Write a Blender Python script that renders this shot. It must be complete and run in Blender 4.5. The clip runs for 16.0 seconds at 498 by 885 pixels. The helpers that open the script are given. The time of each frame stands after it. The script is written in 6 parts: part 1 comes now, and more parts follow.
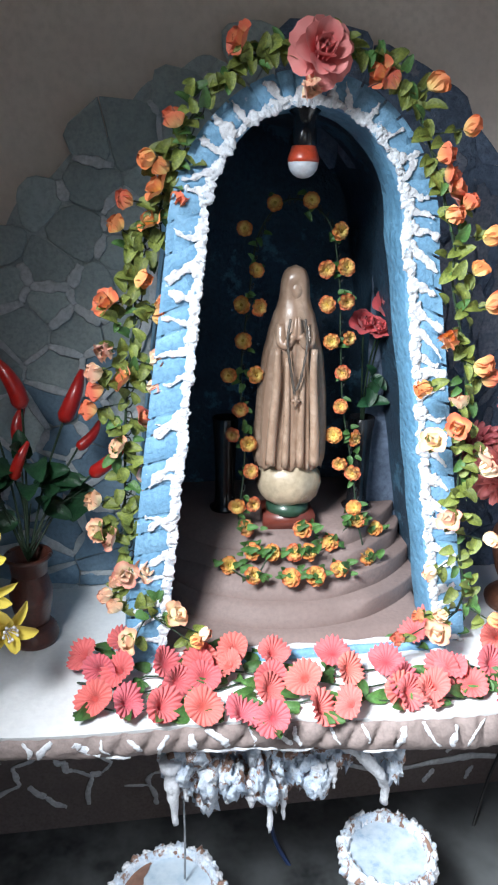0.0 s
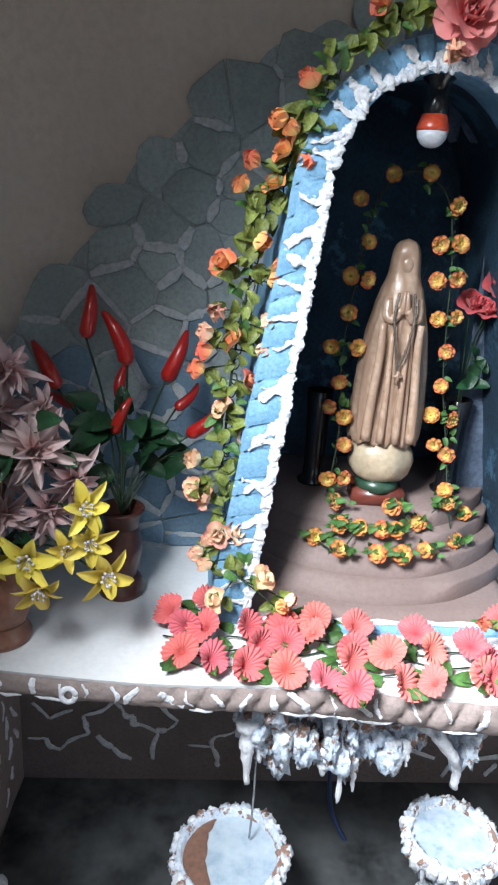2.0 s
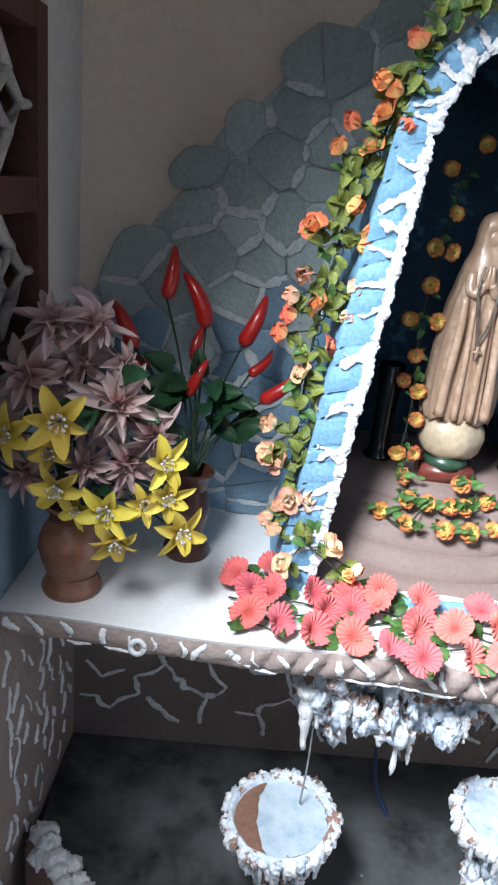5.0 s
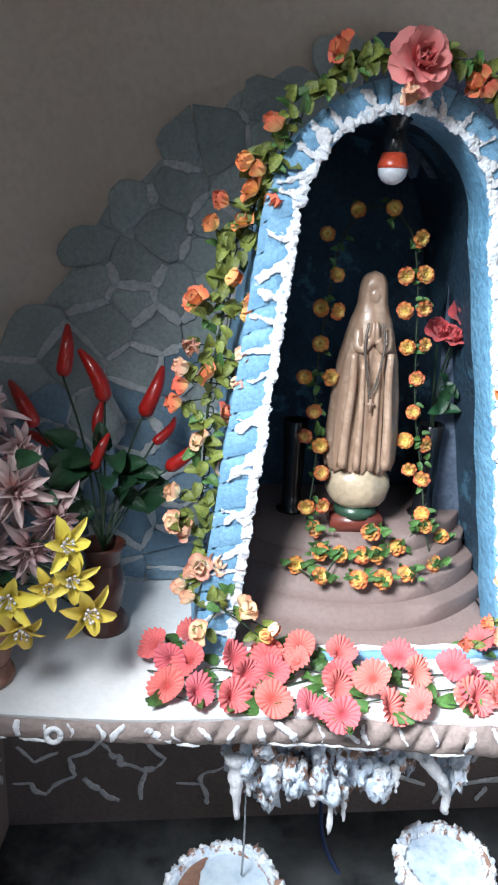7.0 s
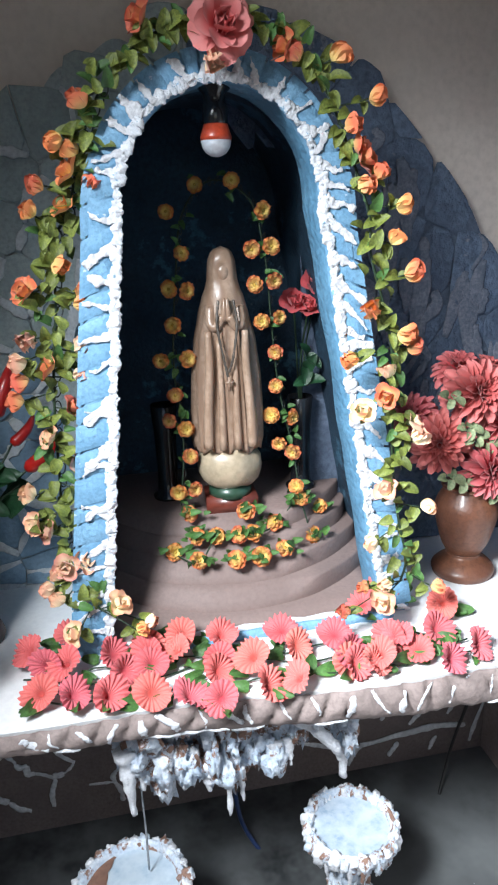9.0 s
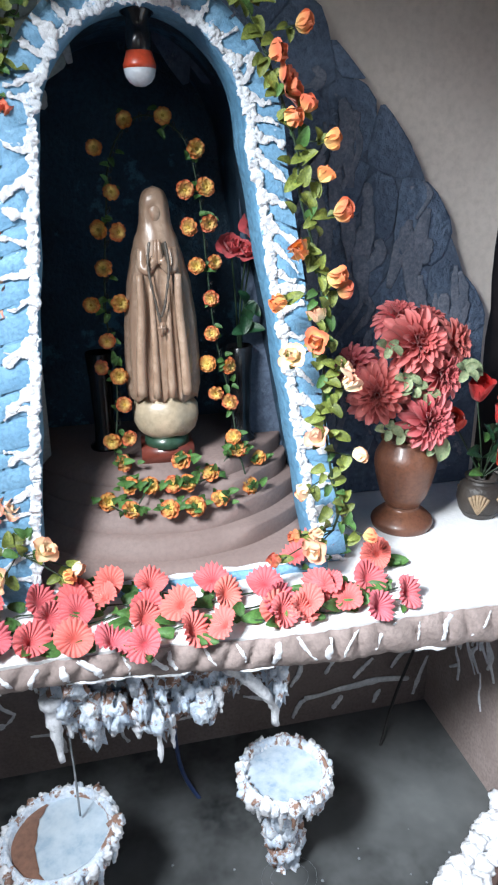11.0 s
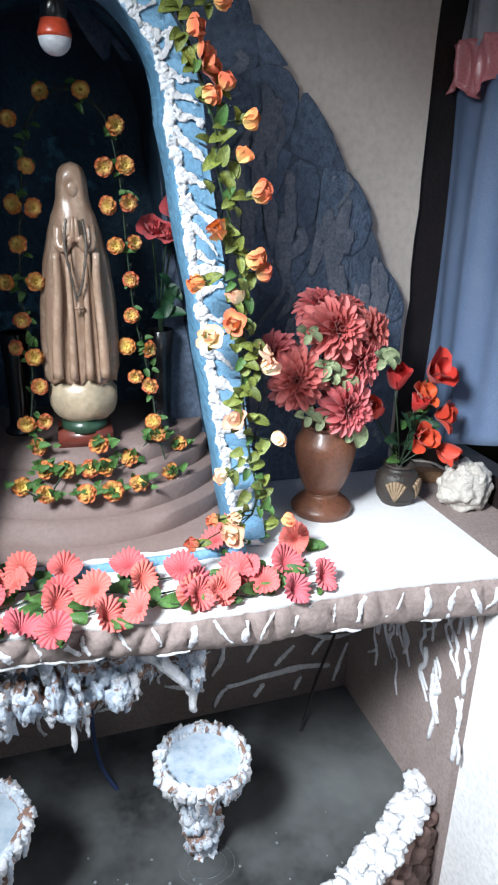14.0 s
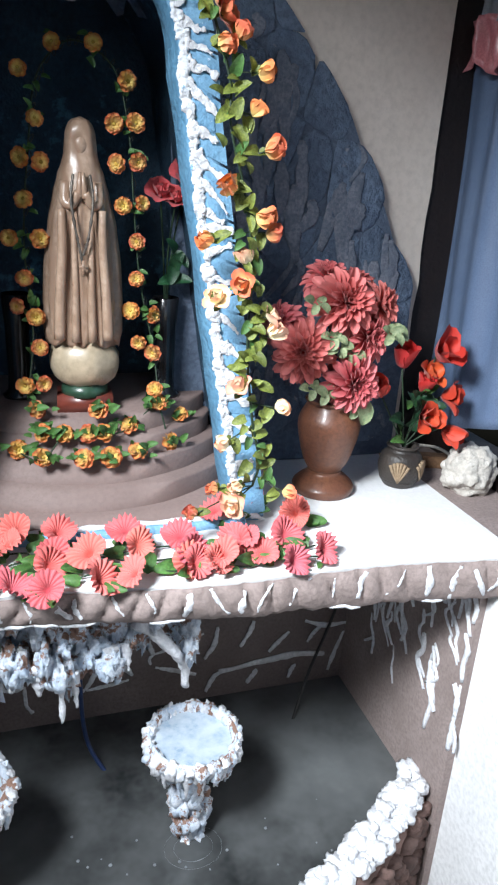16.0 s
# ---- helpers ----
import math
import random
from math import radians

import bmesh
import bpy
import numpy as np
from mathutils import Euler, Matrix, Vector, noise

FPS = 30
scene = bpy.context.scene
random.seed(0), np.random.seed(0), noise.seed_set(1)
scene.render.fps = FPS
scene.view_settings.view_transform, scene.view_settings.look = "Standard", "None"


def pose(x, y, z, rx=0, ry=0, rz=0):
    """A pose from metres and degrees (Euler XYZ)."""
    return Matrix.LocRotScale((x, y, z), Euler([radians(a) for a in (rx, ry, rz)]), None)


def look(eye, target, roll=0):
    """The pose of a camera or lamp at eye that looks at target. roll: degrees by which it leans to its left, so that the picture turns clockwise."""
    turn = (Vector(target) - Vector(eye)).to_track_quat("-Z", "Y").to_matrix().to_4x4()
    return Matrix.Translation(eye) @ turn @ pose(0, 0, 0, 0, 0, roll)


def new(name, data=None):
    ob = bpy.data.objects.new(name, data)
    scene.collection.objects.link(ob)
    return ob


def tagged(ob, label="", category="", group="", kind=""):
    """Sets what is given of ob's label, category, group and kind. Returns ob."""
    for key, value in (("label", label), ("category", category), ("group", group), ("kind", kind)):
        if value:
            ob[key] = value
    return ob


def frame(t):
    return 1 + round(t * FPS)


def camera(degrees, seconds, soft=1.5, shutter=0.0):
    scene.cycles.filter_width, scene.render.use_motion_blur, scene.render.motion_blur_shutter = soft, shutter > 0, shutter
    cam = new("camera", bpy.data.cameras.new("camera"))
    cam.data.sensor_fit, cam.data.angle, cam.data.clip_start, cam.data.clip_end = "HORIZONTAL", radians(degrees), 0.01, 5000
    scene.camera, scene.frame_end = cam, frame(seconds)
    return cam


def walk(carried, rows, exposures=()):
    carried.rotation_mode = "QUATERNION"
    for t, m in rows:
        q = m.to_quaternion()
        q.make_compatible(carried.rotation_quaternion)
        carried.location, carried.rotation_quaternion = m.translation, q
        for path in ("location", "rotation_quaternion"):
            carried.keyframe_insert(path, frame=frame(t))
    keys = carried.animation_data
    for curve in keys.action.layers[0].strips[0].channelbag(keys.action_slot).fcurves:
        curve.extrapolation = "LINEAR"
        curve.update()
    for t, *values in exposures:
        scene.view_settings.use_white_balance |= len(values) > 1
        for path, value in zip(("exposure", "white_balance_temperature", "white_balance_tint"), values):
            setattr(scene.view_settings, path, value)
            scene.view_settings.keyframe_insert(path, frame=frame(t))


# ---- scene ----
cam = camera(39.3, 16.0, soft=2.2)
METRES, EYE, TILT, LEAN, TURN = 0.75, 1.62, -18.0, -1.0, -8.5
ROWS = [
    (0.0, 0.0, 0.0, 0.0, -0.0, 0.0, 0.0),
    (0.5, -0.0271, -0.0068, -0.0197, 1.86, -0.37, -1.3),
    (1.0, -0.0528, -0.0026, -0.0276, 2.59, -0.57, -2.65),
    (1.5, -0.0832, -0.0079, -0.0369, 3.31, -0.46, -3.97),
    (2.0, -0.1145, -0.0105, -0.0552, 4.63, -1.28, -4.35),
    (2.5, -0.1628, -0.0141, -0.0865, 6.82, -2.12, -5.94),
    (3.0, -0.1937, -0.0178, -0.1091, 7.43, -2.52, -6.58),
    (3.5, -0.2248, -0.0207, -0.1247, 7.71, -2.85, -7.31),
    (6.0, -0.2241, -0.0322, -0.1172, 6.77, -1.83, -6.62),
    (6.5, -0.1784, -0.0248, -0.087, 5.39, -0.43, -4.78),
    (7.0, -0.1093, -0.038, -0.0576, 2.9, 1.45, -2.33),
    (7.5, -0.0638, -0.0351, -0.0461, 1.96, 1.41, -0.94),
    (8.0, -0.0026, -0.0109, -0.0568, 0.04, -0.01, 0.58),
    (8.5, 0.0477, -0.0063, -0.045, -2.35, 0.05, 3.38),
    (11.0, 0.217, 0.0256, -0.1213, -4.33, -2.73, 3.16),
    (11.5, 0.2525, 0.0176, -0.1356, -7.23, -3.4, 4.15),
    (12.0, 0.2623, 0.0223, -0.1488, -9.4, -3.92, 4.08),
    (12.5, 0.2598, 0.0314, -0.1625, -8.99, -4.58, 3.38),
    (13.0, 0.2559, 0.0259, -0.1647, -9.23, -4.38, 2.84),
    (13.5, 0.2583, 0.0357, -0.1664, -9.41, -4.2, 2.97),
    (14.0, 0.256, 0.0291, -0.1636, -9.76, -3.14, 2.41),
    (14.5, 0.2526, 0.0371, -0.1734, -9.58, -3.81, 2.2),
    (15.0, 0.2502, 0.0498, -0.1834, -9.7, -4.79, 2.13),
    (15.5, 0.2459, 0.0462, -0.2073, -10.21, -1.99, 0.41),
    (16.0, 0.2475, 0.071, -0.267, -9.83, -2.67, 0.4),
]
walk(cam, [(t, pose(0, 0, EYE, TILT, LEAN, TURN) @ pose(METRES * x, METRES * y, METRES * z, 90 + pitch, roll, yaw)) for t, x, y, z, yaw, pitch, roll in ROWS],
     exposures=((0.0, -0.10), (2.0, 0.02), (3.5, 0.14), (6.0, 0.14), (7.0, 0.04), (8.5, -0.12), (11.0, -0.16), (12.0, -0.20), (16.0, -0.26)))
# world, light
world = bpy.data.worlds.new("sky")
scene.world = world
world.use_nodes = True
_n = world.node_tree.nodes
_sky = _n.new("ShaderNodeTexSky")
_sky.sky_type, _sky.sun_disc, _sky.sun_elevation, _sky.sun_rotation = "NISHITA", False, radians(50), radians(200)
world.node_tree.links.new(_sky.outputs[0], _n["Background"].inputs[0])
_n["Background"].inputs[1].default_value = 0.15


def area_lamp(name, eye, target, sx, sy, watts, color, spread=180):
    d = bpy.data.lights.new(name, "AREA")
    d.shape, d.size, d.size_y, d.energy, d.color, d.spread = "RECTANGLE", sx, sy, watts, color, radians(spread)
    ob = new(name, d)
    ob.matrix_world = look(eye, target)
    return ob


# daylight that falls through the high opening in the side wall
area_lamp("high_window_light", (-0.664, 0.13, 2.26), (1.02, 1.06, 0.24), 0.52, 0.46, 34.5, (0.90, 0.97, 1.03), 73)



# ---- materials ----
def mat(name, a, b=None, rough=0.75, scale=8.0, fine=90.0, bump=0.25, metal=0.0, spots=None, spot_scale=30.0, spot_cut=0.68,
        rand=0.0, coat=0.0, grain=0.8, wave=None, trans=0.0, dist=0.004, rough_var=0.12):
    m = bpy.data.materials.new(name)
    m.use_nodes = True
    nt = m.node_tree
    nd, ln = nt.nodes, nt.links.new
    bsdf = nd["Principled BSDF"]
    b = b or tuple(c * 0.72 for c in a)
    tc = nd.new("ShaderNodeTexCoord")
    src = tc.outputs["Object"]
    info = nd.new("ShaderNodeObjectInfo")
    off = nd.new("ShaderNodeVectorMath")
    off.operation = "ADD"
    mul = nd.new("ShaderNodeMath")
    mul.operation = "MULTIPLY"
    mul.inputs[1].default_value = 37.0
    ln(info.outputs["Random"], mul.inputs[0])
    ln(src, off.inputs[0])
    ln(mul.outputs[0], off.inputs[1])
    vec = off.outputs[0]

    def noise_tex(s, detail=5.0, r=0.6):
        t = nd.new("ShaderNodeTexNoise")
        t.inputs["Scale"].default_value, t.inputs["Detail"].default_value, t.inputs["Roughness"].default_value = s, detail, r
        ln(vec, t.inputs["Vector"])
        return t.outputs["Fac"]

    def ramp(fac, lo, hi):
        r = nd.new("ShaderNodeMapRange")
        r.inputs["From Min"].default_value, r.inputs["From Max"].default_value = lo, hi
        ln(fac, r.inputs["Value"])
        return r.outputs["Result"]

    def mix(fac, c1, c2, how="MIX"):
        x = nd.new("ShaderNodeMix")
        x.data_type, x.blend_type = "RGBA", how
        if isinstance(fac, float):
            x.inputs["Factor"].default_value = fac
        else:
            ln(fac, x.inputs["Factor"])
        for sock, c in ((x.inputs["A"], c1), (x.inputs["B"], c2)):
            if isinstance(c, tuple):
                sock.default_value = (*c, 1)
            else:
                ln(c, sock)
        return x.outputs["Result"]

    big, small = noise_tex(scale), noise_tex(fine, 3.0)
    col = mix(ramp(big, 0.35, 0.65), a, b)
    col = mix(ramp(small, 0.4, 0.75), col, tuple(c * grain for c in b))
    if wave:
        wv = nd.new("ShaderNodeTexWave")
        wv.inputs["Scale"].default_value, wv.inputs["Distortion"].default_value, wv.inputs["Detail"].default_value = wave[1], 4.0, 3.0
        ln(vec, wv.inputs["Vector"])
        col = mix(ramp(wv.outputs["Fac"], 0.3, 0.9), col, wave[0])
    if spots:
        col = mix(ramp(noise_tex(spot_scale, 6.0, 0.7), spot_cut, spot_cut + 0.04), col, spots)
    if rand:
        hsv = nd.new("ShaderNodeHueSaturation")
        r1 = ramp(info.outputs["Random"], 0.0, 1.0)
        mr = nd.new("ShaderNodeMapRange")
        mr.inputs["To Min"].default_value, mr.inputs["To Max"].default_value = 1 - rand, 1 + rand
        ln(r1, mr.inputs["Value"])
        ln(mr.outputs["Result"], hsv.inputs["Value"])
        ln(col, hsv.inputs["Color"])
        col = hsv.outputs["Color"]
    ln(col, bsdf.inputs["Base Color"])
    rr = nd.new("ShaderNodeMapRange")
    rr.inputs["To Min"].default_value, rr.inputs["To Max"].default_value = max(0.03, rough - rough_var), min(1.0, rough + rough_var)
    ln(big, rr.inputs["Value"])
    ln(rr.outputs["Result"], bsdf.inputs["Roughness"])
    bsdf.inputs["Metallic"].default_value = metal
    bsdf.inputs["Coat Weight"].default_value = coat
    bsdf.inputs["Coat Roughness"].default_value = 0.15
    if trans:
        bsdf.inputs["Subsurface Weight"].default_value = trans
        bsdf.inputs["Subsurface Radius"].default_value = (0.004, 0.003, 0.002)
    if bump:
        bp = nd.new("ShaderNodeBump")
        bp.inputs["Strength"].default_value, bp.inputs["Distance"].default_value = bump, dist
        add = nd.new("ShaderNodeMath")
        add.operation = "ADD"
        ln(big, add.inputs[0])
        ln(small, add.inputs[1])
        ln(add.outputs[0], bp.inputs["Height"])
        ln(bp.outputs["Normal"], bsdf.inputs["Normal"])
    return m


def glass_mat(name, color, rough=0.03, ior=1.33):
    m = bpy.data.materials.new(name)
    m.use_nodes = True
    bsdf = m.node_tree.nodes["Principled BSDF"]
    bsdf.inputs["Base Color"].default_value = (*color, 1)
    bsdf.inputs["Roughness"].default_value = rough
    bsdf.inputs["IOR"].default_value = ior
    return m


M_PLASTER = mat("beige_plaster", (0.74, 0.65, 0.575), (0.66, 0.575, 0.505), 0.9, 2.2, 60, 0.2, grain=0.95, spots=(0.16, 0.13, 0.11), spot_scale=20, spot_cut=0.76)
M_PLASTER_GREY = mat("grey_plaster", (0.60, 0.57, 0.54), (0.52, 0.49, 0.46), 0.9, 4.0, 60, 0.3, grain=0.93, spots=(0.2, 0.18, 0.17), spot_scale=26, spot_cut=0.73)
M_CEIL = mat("ceiling_paint", (0.6, 0.57, 0.53), None, 0.9, 3.0, 60, 0.15)
M_FLOOR = mat("floor_cement", (0.30, 0.27, 0.25), None, 0.85, 3.0, 60, 0.3)
M_WHITE_SLAB = mat("white_slab_paint", (0.82, 0.82, 0.82), (0.77, 0.77, 0.78), 0.55, 5.0, 80, 0.15, grain=0.96, spots=(0.40, 0.37, 0.35), spot_scale=30, spot_cut=0.775)
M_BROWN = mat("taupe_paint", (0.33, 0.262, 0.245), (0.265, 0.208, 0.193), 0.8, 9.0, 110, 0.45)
# the taupe paint again, darkened to stand for shade below the shelf
M_BROWN_SHADED = mat("shaded_taupe_paint", (0.175, 0.138, 0.128), (0.13, 0.102, 0.095), 0.8, 5.0, 110, 0.45)
M_BROWN_STEP = mat("brown_step_paint", (0.235, 0.168, 0.152), (0.20, 0.142, 0.128), 0.7, 6.0, 110, 0.25, grain=0.92)
M_WHITE = mat("white_limewash", (0.82, 0.83, 0.86), (0.50, 0.60, 0.73), 0.75, 20.0, 150, 0.7, spots=(0.26, 0.15, 0.11), spot_scale=22, spot_cut=0.53)
M_WHITE_CLEAN = mat("white_stroke_paint", (0.82, 0.83, 0.86), (0.66, 0.67, 0.71), 0.7, 30.0, 160, 0.6)
M_RIM = mat("white_limewash_over_blue", (0.84, 0.85, 0.88), (0.70, 0.74, 0.80), 0.75, 30.0, 160, 0.8, spots=(0.22, 0.42, 0.60), spot_scale=38, spot_cut=0.60)
M_WHITE_WALL = mat("white_wall_paint", (0.82, 0.82, 0.83), (0.75, 0.75, 0.76), 0.8, 4.0, 80, 0.2)
M_BLUE = mat("sky_blue_paint", (0.23, 0.44, 0.63), (0.16, 0.35, 0.54), 0.6, 14.0, 130, 0.6, spots=(0.55, 0.66, 0.78), spot_scale=42, spot_cut=0.64)
M_BLUE_IN = mat("blue_niche_paint", (0.16, 0.36, 0.53), (0.10, 0.26, 0.41), 0.65, 9.0, 60, 0.8, dist=0.008, spots=(0.04, 0.06, 0.08), spot_scale=60, spot_cut=0.74)
# darker niche blue that carries its shade; the spots stand for lit patches
M_NICHE_SHADE = mat("niche_shade_blue", (0.028, 0.080, 0.128), (0.014, 0.038, 0.068), 0.65, 7.0, 90, 0.7, spots=(0.055, 0.145, 0.22), spot_scale=5, spot_cut=0.57, dist=0.010)
M_TEAL = mat("grey_teal_stone", (0.38, 0.425, 0.415), (0.30, 0.35, 0.345), 0.75, 9.0, 110, 0.4, spots=(0.05, 0.05, 0.05), spot_scale=40, spot_cut=0.73, rand=0.14)
M_TEAL_BLUE = mat("blue_grey_stone", (0.21, 0.31, 0.40), (0.165, 0.25, 0.325), 0.75, 9.0, 110, 0.4, spots=(0.06, 0.06, 0.07), spot_scale=40, spot_cut=0.73, rand=0.14)
M_SLATE = mat("slate_blue_stone", (0.135, 0.185, 0.265), (0.080, 0.112, 0.170), 0.75, 7.0, 60, 0.9, spots=(0.21, 0.215, 0.25), spot_scale=8, spot_cut=0.60, rand=0.08, dist=0.012)
M_MORTAR = mat("pale_mortar", (0.42, 0.455, 0.455), (0.33, 0.37, 0.375), 0.85, 16.0, 110, 0.6)
M_MORTAR_DARK = mat("grey_blue_mortar", (0.12, 0.16, 0.225), (0.075, 0.10, 0.15), 0.85, 16.0, 110, 0.6)
M_TERRA = mat("brown_turned_clay", (0.19, 0.075, 0.04), (0.12, 0.045, 0.025), 0.42, 12.0, 120, 0.2, coat=0.15)
M_TERRA_DARK = mat("dark_turned_wood", (0.10, 0.03, 0.02), (0.06, 0.018, 0.012), 0.4, 12.0, 120, 0.2, coat=0.2)
M_TERRA_LIGHT = mat("marbled_clay", (0.25, 0.105, 0.06), (0.145, 0.055, 0.03), 0.4, 14.0, 60, 0.2, coat=0.2)


# ---- builders ----
def part(name, bm, material, parent=None, label="", smooth=True):
    me = bpy.data.meshes.new(name)
    bm.normal_update()
    bm.to_mesh(me)
    bm.free()
    if smooth:
        for p in me.polygons:
            p.use_smooth = True
    if isinstance(material, (list, tuple)):
        for mm in material:
            me.materials.append(mm)
    else:
        me.materials.append(material)
    ob = new(name, me)
    if parent is not None:
        ob.parent = parent
    if label:
        tagged(ob, label)
    return ob


def structure(name, bm, material, label, category, smooth=False):
    return tagged(part(name, bm, material, None, "", smooth), label, category, "", "structure")


def thing(name, m, label, category, group=""):
    ob = new(name)
    ob.matrix_world = m
    ob.empty_display_size = 0.05
    return tagged(ob, label, category, group)


def box(bm, x0, x1, y0, y1, z0, z1):
    v = [bm.verts.new((x, y, z)) for x in (x0, x1) for y in (y0, y1) for z in (z0, z1)]
    for f in ((0, 1, 3, 2), (4, 6, 7, 5), (0, 4, 5, 1), (2, 3, 7, 6), (0, 2, 6, 4), (1, 5, 7, 3)):
        bm.faces.new([v[i] for i in f])
    return v


def boxes(*bb):
    bm = bmesh.new()
    for b in bb:
        box(bm, *b)
    return bm


def lathe(bm, profile, seg=32, m=None, wobble=0.0, sx=1.0, sy=1.0):
    """Profile: (radius, z) from the bottom up; closed at ends where the radius is 0."""
    rings = []
    for r, z in profile:
        if r < 1e-5:
            rings.append([bm.verts.new((0, 0, z))])
        else:
            rings.append([bm.verts.new((sx * r * (1 + wobble * noise.noise((3 * math.cos(a), 3 * math.sin(a), z * 40))) * math.cos(a),
                                        sy * r * (1 + wobble * noise.noise((3 * math.cos(a), 3 * math.sin(a), z * 40))) * math.sin(a), z))
                          for a in [2 * math.pi * i / seg for i in range(seg)]])
    for lo, hi in zip(rings, rings[1:]):
        for i in range(seg):
            j = (i + 1) % seg
            if len(lo) == 1 and len(hi) > 1:
                bm.faces.new((lo[0], hi[j], hi[i]))
            elif len(hi) == 1 and len(lo) > 1:
                bm.faces.new((lo[i], lo[j], hi[0]))
            elif len(lo) > 1:
                bm.faces.new((lo[i], lo[j], hi[j], hi[i]))
    if m is not None:
        for ring in rings:
            for v in ring:
                v.co = m @ v.co
    return bm


def spline(pts, n):
    """Smooth curve through a few control points."""
    pts = [Vector(p) for p in pts]
    ext = [2 * pts[0] - pts[1]] + pts + [2 * pts[-1] - pts[-2]]
    out = []
    k = len(pts) - 1
    for i in range(n + 1):
        u = i / n * k
        s = min(int(u), k - 1)
        f = u - s
        p0, p1, p2, p3 = ext[s:s + 4]
        out.append(0.5 * (2 * p1 + (p2 - p0) * f + (2 * p0 - 5 * p1 + 4 * p2 - p3) * f * f + (3 * p1 - p0 - 3 * p2 + p3) * f ** 3))
    return out


def tube(bm, path, radius, seg=6, flat=1.0, cap=True):
    """A sweep along a path; radius is a number or a function of 0..1; flat squashes it along the wall normal y."""
    rings = []
    n = len(path)
    for i, p in enumerate(path):
        d = (path[min(i + 1, n - 1)] - path[max(i - 1, 0)]).normalized()
        side = d.cross(Vector((0, 1, 0)))
        if side.length < 0.2:
            side = d.cross(Vector((1, 0, 0)))
        side.normalize()
        up = side.cross(d)
        r = radius(i / (n - 1)) if callable(radius) else radius
        rings.append([bm.verts.new(p + r * (math.cos(a) * side + flat * math.sin(a) * up)) for a in [2 * math.pi * k / seg for k in range(seg)]])
    for lo, hi in zip(rings, rings[1:]):
        for k in range(seg):
            j = (k + 1) % seg
            bm.faces.new((lo[k], lo[j], hi[j], hi[k]))
    if cap:
        bm.faces.new(rings[0][::-1])
        bm.faces.new(rings[-1])
    return bm


def blob(bm, c, r, rough=0.25, freq=2.0, sub=2, seed=0.0):
    """A lump: r is (rx, ry, rz)."""
    res = bmesh.ops.create_icosphere(bm, subdivisions=sub, radius=1.0)
    for v in res["verts"]:
        k = 1 + rough * noise.noise(v.co * freq + Vector((seed, seed * 1.7, seed * 0.3)))
        v.co = Vector((c[0] + v.co.x * r[0] * k, c[1] + v.co.y * r[1] * k, c[2] + v.co.z * r[2] * k))
    return bm


def crumble(bm, amp, freq, seed=0.0):
    """Roughens a surface like crusted paint and mortar."""
    bm.normal_update()
    s = Vector((seed, seed * 2.3, seed * 0.7))
    for v, k in [(v, noise.noise(v.co * freq + s) + 0.6 * noise.noise(v.co * freq * 2.7 + s)) for v in bm.verts]:
        v.co += v.normal * amp * k
    return bm


def lerp(a, b, f):
    return a + (b - a) * f


rng = random.Random(7)

# ---- the room ----
SLAB_Z, WALL_Y, ARCH_Y, LEFT_X, RIGHT_X = 0.72, 1.64, 1.27, -0.57, 1.15
WATER_Z, CEIL_Z, BACK_Y, FLOOR_Z = -0.06, 2.75, -1.7, -0.32


def slab_front(x):
    return lerp(1.10, 1.01, (x + 0.57) / 1.72) + 0.008 * math.sin(9 * x)


def arch_path(xl0, xl1, xr0, xr1, spring, rise, n_leg, n_top):
    pts = []
    for i in range(n_leg):
        f = i / n_leg
        pts.append((lerp(xl0, xl1, f), lerp(SLAB_Z, spring, f)))
    cx, a = (xl1 + xr1) / 2, (xr1 - xl1) / 2
    for i in range(n_top + 1):
        t = math.pi * (1 - i / n_top)
        pts.append((cx + a * math.cos(t), spring + rise * math.sin(t)))
    for i in range(n_leg - 1, -1, -1):
        f = i / n_leg
        pts.append((lerp(xr0, xr1, f), lerp(SLAB_Z, spring, f)))
    return pts


N_LEG, N_TOP = 26, 30
INNER = arch_path(0.022, 0.112, 0.625, 0.478, 1.59, 0.215, N_LEG, N_TOP)
OUTER = arch_path(-0.060, 0.045, 0.695, 0.545, 1.56, 0.295, N_LEG, N_TOP)


def wall_fan():
    """The wall behind, with the hole of the niche in it."""
    bm = bmesh.new()
    n = len(OUTER)
    loops = []
    for i in range(n):
        hole = (lerp(INNER[i][0], OUTER[i][0], 0.9), lerp(INNER[i][1], OUTER[i][1], 0.9))
        if i < N_LEG:
            edge = (-0.66, lerp(SLAB_Z, 2.8, i / N_LEG))
        elif i <= N_LEG + N_TOP:
            edge = (lerp(-0.66, 1.207, (i - N_LEG) / N_TOP), 2.8)
        else:
            edge = (1.224 + 0.010 * noise.noise((0, 0, i * 0.9)), lerp(2.8, SLAB_Z, (i - N_LEG - N_TOP) / N_LEG))
        loops.append([bm.verts.new((x, y, z)) for (x, z) in (hole, edge) for y in (WALL_Y, WALL_Y + 0.12)])
    for a, b in zip(loops, loops[1:]):
        bm.faces.new((a[0], b[0], b[2], a[2]))
        bm.faces.new((a[1], a[3], b[3], b[1]))
        bm.faces.new((a[2], b[2], b[3], a[3]))
        bm.faces.new((a[0], a[1], b[1], b[0]))
    return bm


wall_back = structure("wall_north", wall_fan(), M_PLASTER, "beige plastered wall behind the niche with a few stains", "wall")

